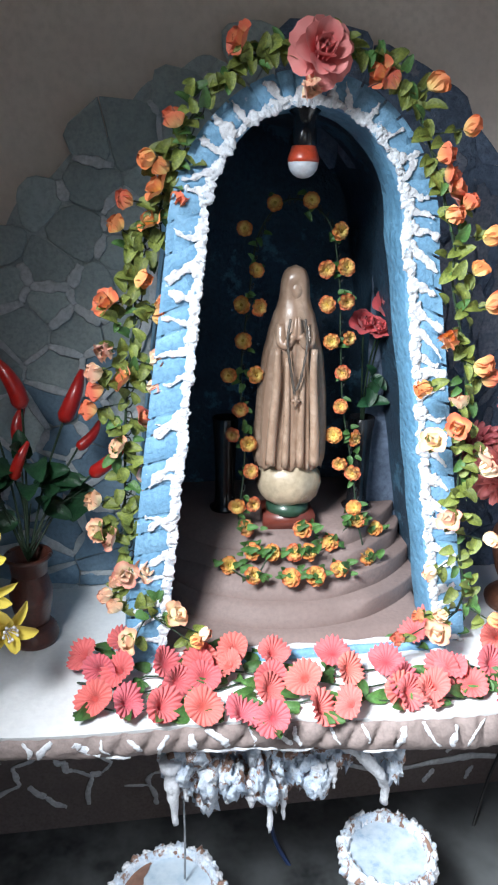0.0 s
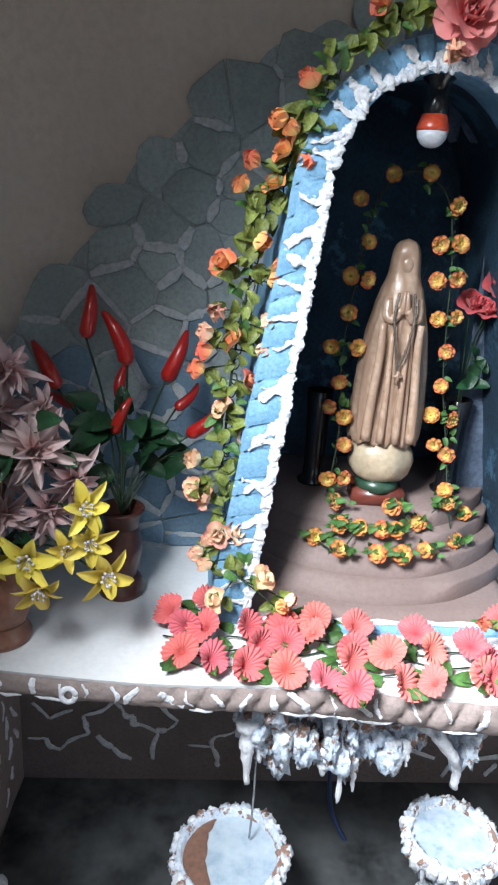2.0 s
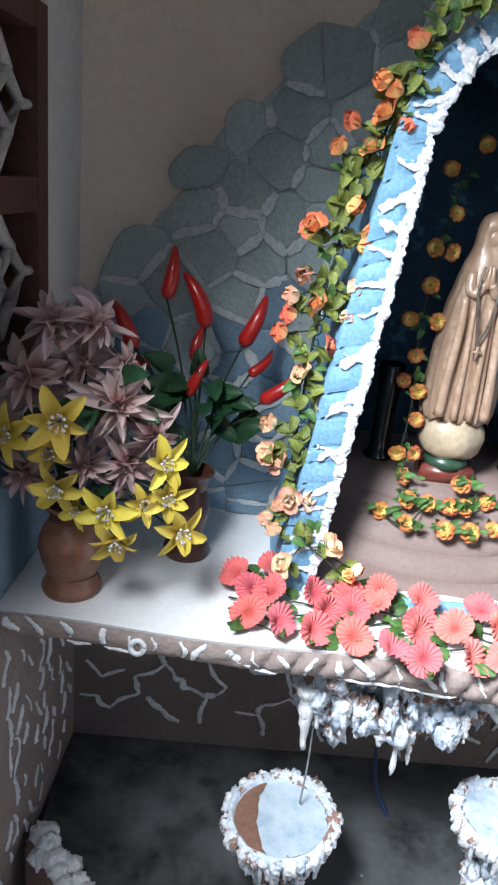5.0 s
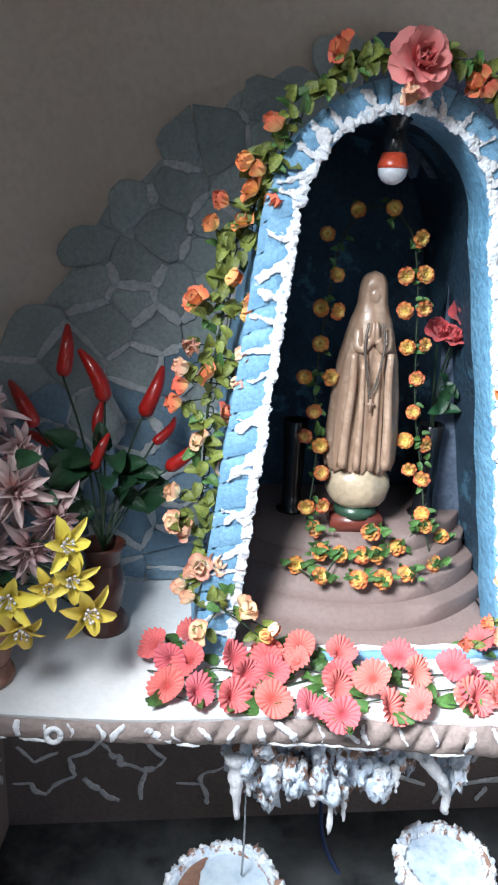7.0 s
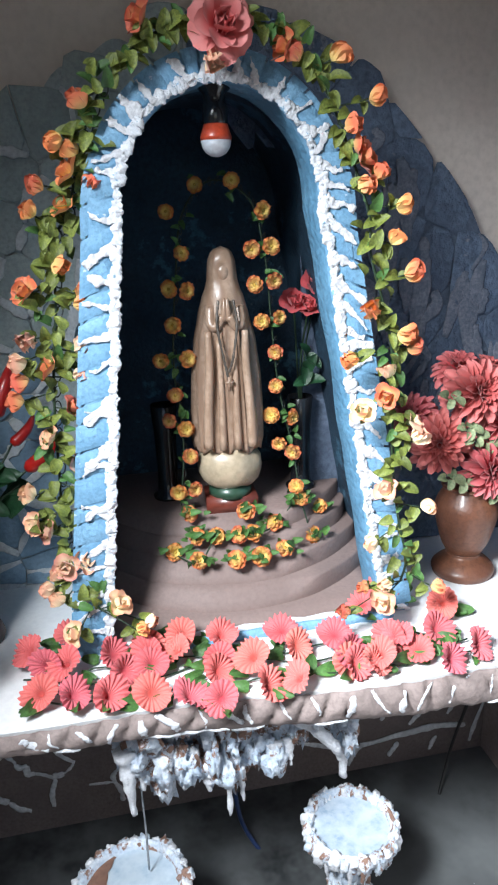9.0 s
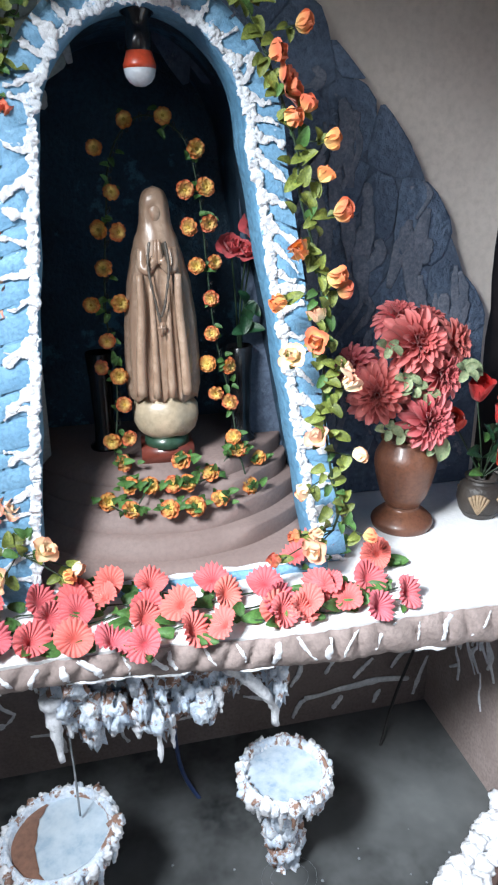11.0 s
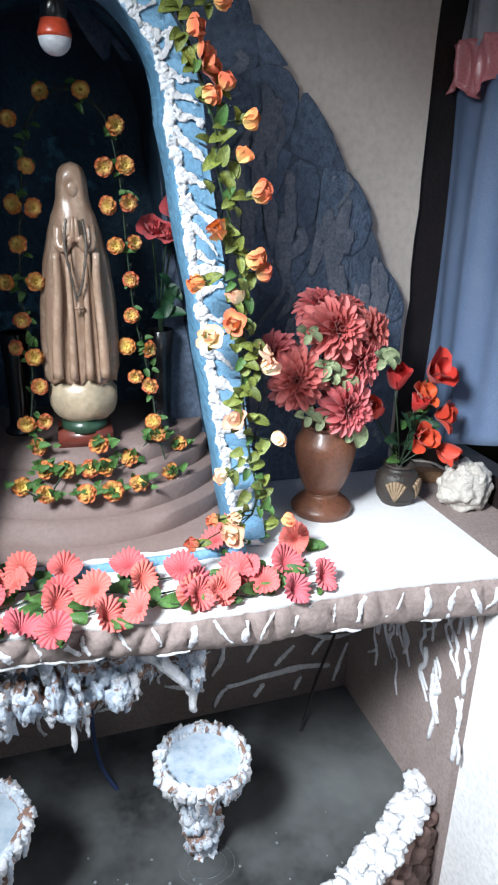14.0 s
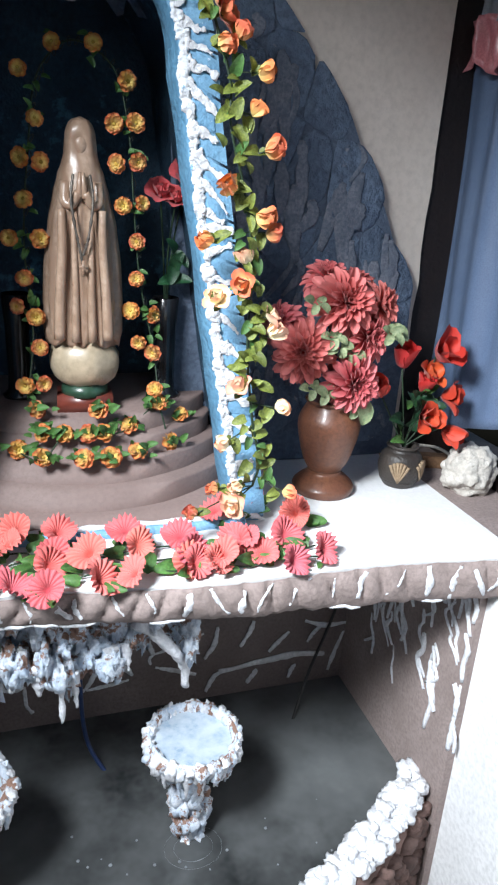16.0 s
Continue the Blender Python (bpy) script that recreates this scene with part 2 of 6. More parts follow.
# left wall with a grille window opening
GW = (0.76, 1.399, 1.17, 1.785)
structure("wall_west", boxes((-0.71, LEFT_X, BACK_Y, -0.18, FLOOR_Z, 2.8), (-0.71, LEFT_X, 0.48, GW[0], FLOOR_Z, 2.8), (-0.71, LEFT_X, -0.18, 0.48, FLOOR_Z, 1.98), (-0.71, LEFT_X, -0.18, 0.48, 2.66, 2.8), (-0.71, LEFT_X, GW[1], WALL_Y, FLOOR_Z, 2.8),
                             (-0.71, LEFT_X, GW[0], GW[1], FLOOR_Z, GW[2]), (-0.71, LEFT_X, GW[0], GW[1], GW[3], 2.8)),
          M_PLASTER_GREY, "grey plastered side wall with a framed grille window", "wall")
# right wall with the curtained window
structure("wall_east", boxes((RIGHT_X, 1.36, BACK_Y, 0.99, FLOOR_Z, 2.8), (RIGHT_X, 1.36, 0.99, WALL_Y + 0.12, FLOOR_Z, 0.688),
                             (1.215, 1.36, 0.99, WALL_Y + 0.12, 2.25, 2.8), (RIGHT_X, 1.215, 0.99, WALL_Y - 0.004, 2.25, 2.8)),
          M_WHITE_WALL, "white painted side wall below a deep window", "wall")
structure("wall_south", boxes((-0.95, -0.62, BACK_Y - 0.12, BACK_Y, FLOOR_Z, 2.8), (0.62, 1.36, BACK_Y - 0.12, BACK_Y, FLOOR_Z, 2.8), (-0.62, 0.62, BACK_Y - 0.12, BACK_Y, 2.6, 2.8)),
          M_PLASTER, "plain wall with a doorway", "wall")
structure("ceiling", boxes((-0.95, 1.36, BACK_Y - 0.12, WALL_Y + 0.12, CEIL_Z, 2.85)), M_CEIL, "plain painted ceiling", "ceiling")
structure("floor", boxes((-0.95, 1.36, BACK_Y - 0.12, WALL_Y + 0.3, -0.45, FLOOR_Z)), M_FLOOR, "bare cement floor", "floor")
structure("ground", boxes((-30, 30, -60, BACK_Y - 0.12, -0.5, FLOOR_Z - 0.02)), M_FLOOR, "bare ground outside the doorway", "ground")
# wall behind the pool, below the slab; its taupe is darkened for the slab's shade
structure("wall_pool", boxes((LEFT_X, RIGHT_X, 1.62, WALL_Y, -0.3, 0.64)), M_BROWN_SHADED, "taupe painted wall behind the pool, darkened for the shade under the shelf", "wall")
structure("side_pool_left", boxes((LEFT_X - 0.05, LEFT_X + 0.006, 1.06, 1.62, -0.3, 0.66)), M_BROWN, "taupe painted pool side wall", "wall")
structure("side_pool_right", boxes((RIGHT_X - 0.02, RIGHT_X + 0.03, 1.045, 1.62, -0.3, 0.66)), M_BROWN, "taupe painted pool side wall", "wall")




def splay(ob):
    """The side wall stands slightly out of square."""
    for o_ in (ob, *ob.children_recursive):
        for v in o_.data.vertices:
            v.co.x -= (1.62 - v.co.y) * 0.065


structure("trim_blue_band", boxes((LEFT_X - 0.05, LEFT_X + 0.006, 1.06, 1.61, SLAB_Z + 0.001, 1.02)), M_TEAL_BLUE, "faded blue painted band along the foot of the side wall", "wall band")
for o_ in [q for q in scene.objects if q.name in ("wall_west", "side_pool_left", "trim_blue_band")]:
    splay(o_)


# slab
def slab_mesh():
    bm = bmesh.new()
    n = 80
    rows = []
    for i in range(n + 1):
        x = lerp(LEFT_X - 0.055, RIGHT_X + 0.03, i / n)
        yf = slab_front(x)
        th = lerp(0.050, 0.095, min(1, max(0, (x + 0.2) / 1.2)))
        rows.append([bm.verts.new(p) for p in ((x, yf, SLAB_Z), (x, WALL_Y + 0.1, SLAB_Z), (x, WALL_Y + 0.1, SLAB_Z - th), (x, yf + 0.01, SLAB_Z - th))])
    for a, b in zip(rows, rows[1:]):
        for k in range(4):
            j = (k + 1) % 4
            bm.faces.new((a[k], b[k], b[j], a[j]))
    bm.faces.new(rows[0])
    bm.faces.new(rows[-1][::-1])
    return bm


slab = structure("altar_slab", slab_mesh(), M_WHITE_SLAB, "white painted cement altar shelf", "shelf")


# niche: thick arch shell; the inner blue is darkened to carry the shade
def niche_shell():
    bm = bmesh.new()
    n = len(OUTER)
    rows = []
    for i in range(n):
        (xi, zi), (xo, zo) = INNER[i], OUTER[i]
        jit = lambda k: 0.006 * noise.noise((xi * 9 + k, zi * 9, k * 2.0))
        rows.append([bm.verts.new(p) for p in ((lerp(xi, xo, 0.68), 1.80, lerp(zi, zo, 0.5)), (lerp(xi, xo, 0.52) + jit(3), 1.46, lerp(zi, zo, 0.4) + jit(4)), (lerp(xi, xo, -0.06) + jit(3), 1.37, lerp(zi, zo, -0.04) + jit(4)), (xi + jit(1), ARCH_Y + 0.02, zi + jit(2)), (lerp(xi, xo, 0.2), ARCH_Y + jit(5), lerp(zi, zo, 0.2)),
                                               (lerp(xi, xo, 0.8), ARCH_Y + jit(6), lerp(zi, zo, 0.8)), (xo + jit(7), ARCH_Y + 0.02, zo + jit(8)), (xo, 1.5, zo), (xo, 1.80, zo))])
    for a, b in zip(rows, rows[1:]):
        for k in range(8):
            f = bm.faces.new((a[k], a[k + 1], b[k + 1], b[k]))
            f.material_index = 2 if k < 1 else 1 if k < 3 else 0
    return bm


niche = thing("niche", pose(0, 0, 0), "sky-blue painted arched niche edged with white limewash", "niche")
part("arch", niche_shell(), [M_BLUE, M_BLUE_IN, M_NICHE_SHADE], niche)
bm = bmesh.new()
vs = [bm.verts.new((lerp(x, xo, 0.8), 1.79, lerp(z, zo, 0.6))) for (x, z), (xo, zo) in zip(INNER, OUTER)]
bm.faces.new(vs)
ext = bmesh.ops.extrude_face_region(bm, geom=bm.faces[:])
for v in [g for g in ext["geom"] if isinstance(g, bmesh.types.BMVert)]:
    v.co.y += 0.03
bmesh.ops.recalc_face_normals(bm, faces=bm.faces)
part("niche_back", bm, M_NICHE_SHADE, niche, "blue painted niche back with its shade in the colour", False)


# steps
TIER_C = (0.335, 1.76)
TIERS = [(0.80, 0.497, 0.752), (0.42, 0.452, 0.797), (0.385, 0.412, 0.842), (0.355, 0.376, 0.884), (0.330, 0.342, 0.924)]
steps = thing("tiered_steps", pose(TIER_C[0], TIER_C[1], SLAB_Z), "brown painted cement tiers under the statue", "steps")


def inner_x(z, left):
    f = (z - SLAB_Z) / (1.59 - SLAB_Z)
    return lerp(0.022, 0.112, f) if left else lerp(0.625, 0.478, f)


for k, (rx, ry, z) in enumerate(TIERS):
    z0 = SLAB_Z + 0.001 if k == 0 else TIERS[k - 1][2] - 0.004
    bm = bmesh.new()
    loops = []
    n = 64
    h = z - (SLAB_Z if k == 0 else TIERS[k - 1][2])
    for s, dz in ((0.0, None), (0.0, 1.0), (0.30, 0.62), (0.65, 0.28), (1.0, 0.0), (None, 0.0)):
        loop = []
        for i in range(n + 1):
            a = math.pi + math.pi * i / n
            crisp = min(1.0, max(0.0, (math.cos(a) - 0.22) / 0.16))
            wear, drop = lerp(0.036, 0.004, crisp), lerp(h * 0.92, 0.004, crisp)
            zz = z0 if dz is None else z - dz * drop
            w = 0.006 * noise.noise((4 * math.cos(a), 4 * math.sin(a), k * 2.0))
            x = TIER_C[0] + (rx + w - (s or 0) * wear) * math.cos(a)
            y = TIER_C[1] + (ry + w - (s or 0) * wear) * math.sin(a) if s is not None else 1.785
            wide = 0.006 + 0.044 * min(1.0, max(0.0, (y - 1.37) / 0.09))
            x = min(max(x, inner_x(zz, True) - wide), inner_x(zz, False) + wide)
            loop.append(bm.verts.new((x - TIER_C[0], y - TIER_C[1], zz - SLAB_Z)))
        loops.append(loop)
    for lo, hi in zip(loops, loops[1:]):
        for i in range(n):
            bm.faces.new((lo[i], lo[i + 1], hi[i + 1], hi[i]))
    part("tier", bm, M_BROWN_STEP, steps)


# statue, one plain mesh
def statue_mesh():
    bm = bmesh.new()
    secs = [(0.0, 0.076, 0.054), (0.02, 0.081, 0.057), (0.08, 0.081, 0.056), (0.16, 0.077, 0.054), (0.24, 0.0675, 0.052), (0.30, 0.0555, 0.049), (0.335, 0.0465, 0.043),
            (0.355, 0.038, 0.038), (0.372, 0.0335, 0.035), (0.39, 0.0320, 0.036), (0.41, 0.030, 0.036), (0.425, 0.025, 0.031), (0.436, 0.015, 0.019), (0.44, 0.0, 0.0)]
    seg = 64
    rings = []
    zs = [i / 70 * 0.44 for i in range(71)]
    for z in zs:
        k = max(i for i in range(len(secs)) if secs[i][0] <= z + 1e-9)
        k = min(k, len(secs) - 2)
        f = (z - secs[k][0]) / (secs[k + 1][0] - secs[k][0])
        f = f * f * (3 - 2 * f) * 0.4 + f * 0.6
        rx, ry = lerp(secs[k][1], secs[k + 1][1], f), lerp(secs[k][2], secs[k + 1][2], f)
        if z >= 0.4399:
            rings.append([bm.verts.new((0, 0, z))])
            continue
        ring = []
        for i in range(seg):
            a = 2 * math.pi * i / seg
            front = max(0.0, -math.sin(a))
            fold = 0.0
            if z < 0.33:
                fall = min(1.0, (0.33 - z) / 0.08)
                fold = fall * (0.075 * math.sin(15 * a + 1.5 * math.sin(9 * z)) + 0.035 * math.sin(27 * a + 5 * z)) * (0.5 + 0.7 * front)
                if z < 0.3:
                    gap = math.cos(a)
                    fold += 0.055 * math.exp(-((abs(gap) - 0.42) / 0.07) ** 2) * front
                    fold -= 0.06 * math.exp(-((abs(gap) - 0.30) / 0.06) ** 2) * front
            if z > 0.35:
                q = math.cos(a)
                fold += -0.20 * math.exp(-(q / 0.42) ** 2) * front * math.exp(-((z - 0.388) / 0.022) ** 2) + 0.06 * math.exp(-((abs(q) - 0.62) / 0.13) ** 2) * front
            k2 = 1 + fold
            x, y = rx * k2 * math.cos(a), ry * k2 * math.sin(a)
            if z < 0.025:
                z2 = z + 0.010 * math.sin(8 * a) * (1 - z / 0.025)
            else:
                z2 = z
            ring.append(bm.verts.new((x, y, z2)))
        rings.append(ring)
    for lo, hi in zip(rings, rings[1:]):
        for i in range(seg):
            j = (i + 1) % seg
            if len(hi) == 1:
                bm.faces.new((lo[i], lo[j], hi[0]))
            else:
                bm.faces.new((lo[i], lo[j], hi[j], hi[i]))
    bm.faces.new(rings[0][::-1])
    # head, arms and joined palms as plain forms
    blob(bm, (0, -0.017, 0.388), (0.0175, 0.018, 0.024), 0.05, 2, 3)
    for s in (-1, 1):
        tube(bm, spline([(s * 0.030, -0.030, 0.318), (s * 0.032, -0.044, 0.285), (s * 0.020, -0.051, 0.280), (s * 0.006, -0.057, 0.302)], 14), lambda f: lerp(0.013, 0.009, f), 10)
        tube(bm, spline([(s * 0.005, -0.056, 0.292), (s * 0.004, -0.059, 0.315), (s * 0.003, -0.054, 0.338)], 8), lambda f: lerp(0.008, 0.0035, f), 8)
        tube(bm, spline([(s * 0.040, -0.052, 0.27), (s * 0.040, -0.058, 0.20), (s * 0.047, -0.060, 0.10), (s * 0.050, -0.060, 0.015)], 16), lambda f: lerp(0.008, 0.012, f), 8)
        tube(bm, spline([(s * 0.018, -0.050, 0.25), (s * 0.016, -0.058, 0.15), (s * 0.017, -0.062, 0.01)], 12), lambda f: lerp(0.005, 0.009, f), 8)
    # long string of beads
    n_beads = len(bm.faces)
    for s, drop in ((-1, 0.165), (1, 0.185)):
        tube(bm, spline([(s * 0.016, -0.062, 0.335), (s * 0.021, -0.068, 0.285), (s * 0.010, -0.073, 0.215), (0.0, -0.070, drop)], 26), lambda f: 0.0022 + 0.0012 * (int(f * 26) % 2), 6)
    bm.faces.ensure_lookup_table()
    for f in bm.faces[n_beads:]:
        f.material_index = 4
    box(bm, -0.003, 0.003, -0.075, -0.068, 0.145, 0.175)
    box(bm, -0.009, 0.009, -0.075, -0.068, 0.160, 0.166)
    # globe under the robe, green collar, red block
    n0 = len(bm.faces)
    blob(bm, (0, 0, -0.042), (0.078, 0.068, 0.062), 0.10, 2.2, 3, 4.0)
    bm.faces.ensure_lookup_table()
    for f in bm.faces[n0:]:
        f.material_index = 1
    n1 = len(bm.faces)
    lathe(bm, [(0, -0.115), (0.052, -0.115), (0.050, -0.098), (0.036, -0.085), (0, -0.085)], 28)
    bm.faces.ensure_lookup_table()
    for f in bm.faces[n1:]:
        f.material_index = 2
    n2 = len(bm.faces)
    box(bm, -0.060, 0.060, -0.046, 0.046, -0.147, -0.112)
    bm.faces.ensure_lookup_table()
    for f in bm.faces[n2:]:
        f.material_index = 3
    return bm


M_STATUE = mat("aged_cream_glaze", (0.47, 0.335, 0.25), (0.34, 0.22, 0.15), 0.36, 20.0, 70, 0.2, spots=(0.15, 0.08, 0.05), spot_scale=14, spot_cut=0.66, coat=0.15, wave=((0.30, 0.19, 0.13), 11.0))
M_GLOBE = mat("cream_globe_glaze", (0.54, 0.43, 0.30), (0.40, 0.32, 0.22), 0.3, 14.0, 60, 0.1, spots=(0.36, 0.42, 0.40), spot_scale=9, spot_cut=0.62, coat=0.3)
M_GREEN_BASE = mat("dark_green_enamel", (0.035, 0.085, 0.052), None, 0.35, 12, 60, 0.1, coat=0.2)
M_RED_BASE = mat("red_brown_enamel", (0.20, 0.045, 0.03), None, 0.35, 12, 60, 0.1, coat=0.3)
M_BEADS = mat("grey_pewter_beads", (0.22, 0.19, 0.16), (0.12, 0.10, 0.085), 0.35, 60, 200, 0.1, metal=0.5)
STATUE_BASE = TIERS[-1][2]
st = part("statue", statue_mesh(), [M_STATUE, M_GLOBE, M_GREEN_BASE, M_RED_BASE, M_BEADS])
st.matrix_world = pose(0.328, 1.505, STATUE_BASE + 0.150, 0, 0, -4) @ Matrix.Diagonal((1, 1, 1.02, 1))
tagged(st, "cream glazed religious figure standing on a globe", "statue")


# ---- more materials ----
def petal_mat(name, inner, outer, reach, rough=0.6, mid=0.5, rand=0.12, soft=0.35):
    """Cloth petals: the colour runs from the flower's heart to the petal tips."""
    m = bpy.data.materials.new(name)
    m.use_nodes = True
    nd, ln = m.node_tree.nodes, m.node_tree.links.new
    bsdf = nd["Principled BSDF"]
    tc = nd.new("ShaderNodeTexCoord")
    length = nd.new("ShaderNodeVectorMath")
    length.operation = "LENGTH"
    ln(tc.outputs["Object"], length.inputs[0])
    mr = nd.new("ShaderNodeMapRange")
    mr.inputs["From Min"].default_value, mr.inputs["From Max"].default_value = reach * max(0.0, mid - soft), reach * (mid + soft)
    nz = nd.new("ShaderNodeTexNoise")
    nz.inputs["Scale"].default_value, nz.inputs["Detail"].default_value = 0.9 / reach, 4.0
    ln(tc.outputs["Object"], nz.inputs["Vector"])
    ma = nd.new("ShaderNodeMath")
    ma.operation = "MULTIPLY_ADD"
    ma.inputs[1].default_value, ma.inputs[2].default_value = reach * 0.5, -reach * 0.25
    ln(nz.outputs["Fac"], ma.inputs[0])
    ad = nd.new("ShaderNodeMath")
    ln(length.outputs["Value"], ad.inputs[0])
    ln(ma.outputs[0], ad.inputs[1])
    ln(ad.outputs[0], mr.inputs["Value"])
    mx = nd.new("ShaderNodeMix")
    mx.data_type = "RGBA"
    mx.inputs["A"].default_value, mx.inputs["B"].default_value = (*inner, 1), (*outer, 1)
    ln(mr.outputs["Result"], mx.inputs["Factor"])
    info = nd.new("ShaderNodeObjectInfo")
    hs = nd.new("ShaderNodeHueSaturation")
    vr = nd.new("ShaderNodeMapRange")
    vr.inputs["To Min"].default_value, vr.inputs["To Max"].default_value = 1 - rand, 1 + rand
    ln(info.outputs["Random"], vr.inputs["Value"])
    ln(vr.outputs["Result"], hs.inputs["Value"])
    hr = nd.new("ShaderNodeMapRange")
    hr.inputs["To Min"].default_value, hr.inputs["To Max"].default_value = 0.5 - rand * 0.12, 0.5 + rand * 0.12
    ln(info.outputs["Random"], hr.inputs["Value"])
    ln(hr.outputs["Result"], hs.inputs["Hue"])
    ln(mx.outputs["Result"], hs.inputs["Color"])
    ln(hs.outputs["Color"], bsdf.inputs["Base Color"])
    bsdf.inputs["Roughness"].default_value = rough
    bsdf.inputs["Sheen Weight"].default_value = 0.15
    wv = nd.new("ShaderNodeTexNoise")
    wv.inputs["Scale"].default_value = 12 / reach
    ln(tc.outputs["Object"], wv.inputs["Vector"])
    bp = nd.new("ShaderNodeBump")
    bp.inputs["Strength"].default_value, bp.inputs["Distance"].default_value = 0.3, 0.001
    ln(wv.outputs["Fac"], bp.inputs["Height"])
    ln(bp.outputs["Normal"], bsdf.inputs["Normal"])
    return m


M_ROSE = petal_mat("peach_orange_cloth", (0.80, 0.55, 0.20), (0.74, 0.19, 0.08), 0.029, mid=0.55, rand=0.12)
M_ROSE_PALE = petal_mat("pale_peach_cloth", (0.83, 0.70, 0.46), (0.80, 0.33, 0.22), 0.029, mid=0.78, rand=0.12)
M_DAISY = petal_mat("orange_daisy_cloth", (0.74, 0.50, 0.14), (0.52, 0.12, 0.035), 0.020, mid=0.80, soft=0.22, rand=0.10)
M_HEART = mat("yellow_flower_heart", (0.75, 0.55, 0.12), (0.5, 0.3, 0.04), 0.7, 200, 600, 0.6)
M_PINK = petal_mat("coral_pink_cloth", (0.36, 0.030, 0.036), (0.61, 0.125, 0.13), 0.034, mid=0.30, rand=0.10, rough=0.75)
M_BIG_ROSE = petal_mat("salmon_rose_cloth", (0.62, 0.07, 0.06), (0.75, 0.27, 0.24), 0.055, mid=0.55, rand=0.05)
M_CRIMSON = petal_mat("crimson_cloth", (0.42, 0.026, 0.028), (0.70, 0.20, 0.19), 0.064, mid=0.62, rand=0.06)
M_TULIP = petal_mat("scarlet_cloth", (0.45, 0.02, 0.012), (0.58, 0.03, 0.016), 0.03, rand=0.15)
M_ROSE_RED = petal_mat("red_rose_cloth", (0.45, 0.04, 0.045), (0.55, 0.08, 0.08), 0.03, rand=0.1)
M_LILY = petal_mat("yellow_lily_cloth", (0.60, 0.44, 0.04), (0.64, 0.50, 0.07), 0.05, rand=0.10)
M_DUSTY = petal_mat("dusty_pink_cloth", (0.46, 0.20, 0.20), (0.47, 0.34, 0.34), 0.05, rand=0.14)
M_GLITTER = mat("clear_bead", (0.75, 0.72, 0.7), (0.5, 0.45, 0.45), 0.15, 80, 300, 0.1, coat=0.5)
M_PEPPER = mat("glossy_red_plastic", (0.48, 0.018, 0.012), (0.38, 0.010, 0.008), 0.32, 20, 90, 0.1, coat=0.35)
M_LEAF = mat("green_cloth_leaf", (0.08, 0.19, 0.045), (0.05, 0.125, 0.03), 0.55, 60, 240, 0.3, rand=0.3)
M_LEAF_YEL = mat("olive_yellow_leaf", (0.23, 0.265, 0.05), (0.11, 0.145, 0.03), 0.55, 60, 240, 0.3, rand=0.3)
M_LEAF_DARK = mat("dark_green_leaf", (0.02, 0.075, 0.028), (0.012, 0.045, 0.02), 0.4, 50, 200, 0.3, rand=0.3)
M_LEAF_PALE = mat("variegated_leaf", (0.13, 0.21, 0.10), (0.36, 0.40, 0.22), 0.55, 70, 240, 0.3, rand=0.2)
M_STEM = mat("dark_green_wire", (0.02, 0.045, 0.02), None, 0.5, 60, 200, 0.1)
M_CHAIN = mat("black_wire_chain", (0.018, 0.022, 0.02), None, 0.45, 60, 200, 0.1)
M_BLACK = mat("black_ceramic", (0.012, 0.012, 0.014), None, 0.2, 30, 90, 0.05, coat=0.3)
M_RED_PLASTIC = mat("orange_red_plastic", (0.55, 0.07, 0.03), None, 0.35, 30, 90, 0.05)
M_BULB = mat("frosted_white_bulb", (0.55, 0.57, 0.61), (0.50, 0.52, 0.56), 0.35, 20, 90, 0.03)
M_DARK_WOOD = mat("dark_window_wood", (0.018, 0.010, 0.009), (0.010, 0.006, 0.006), 0.6, 9, 90, 0.4)
M_RED_WOOD = mat("red_brown_frame_paint", (0.085, 0.030, 0.022), (0.055, 0.020, 0.016), 0.6, 9, 90, 0.4)
M_GRILLE = mat("grey_precast_grille", (0.42, 0.40, 0.375), (0.33, 0.31, 0.29), 0.85, 20, 120, 0.5)
M_BACKING = mat("dark_brown_backing", (0.09, 0.055, 0.045), (0.06, 0.038, 0.03), 0.8, 9, 90, 0.4)
M_SATIN = mat("blue_satin", (0.165, 0.225, 0.345), (0.125, 0.18, 0.295), 0.35, 8, 300, 0.1, coat=0.1)
M_SHEER = mat("pale_blue_cloth", (0.50, 0.53, 0.60), None, 0.6, 8, 300, 0.1)
M_PINK_SATIN = mat("pink_satin", (0.62, 0.23, 0.25), (0.52, 0.17, 0.19), 0.35, 10, 200, 0.1, coat=0.1)
M_SHELL = mat("white_coral_rock", (0.66, 0.62, 0.56), (0.50, 0.46, 0.41), 0.85, 30, 160, 0.8)
M_BLOCK = mat("bare_wood_block", (0.27, 0.15, 0.08), (0.19, 0.10, 0.05), 0.7, 20, 160, 0.3)
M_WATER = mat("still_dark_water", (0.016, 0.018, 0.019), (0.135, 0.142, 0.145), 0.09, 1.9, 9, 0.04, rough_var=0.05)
M_BOWL_WATER = mat("pale_blue_bowl_water", (0.30, 0.40, 0.52), (0.55, 0.62, 0.69), 0.12, 22, 60, 0.08, grain=0.95)
M_BOWL_MIX = mat("bowl_water_over_brown", (0.32, 0.42, 0.53), (0.52, 0.60, 0.67), 0.12, 22, 50, 0.08, grain=0.95)
M_BOWL_BROWN = mat("bare_brown_bowl_bed", (0.26, 0.13, 0.09), (0.19, 0.10, 0.07), 0.6, 20, 90, 0.3)
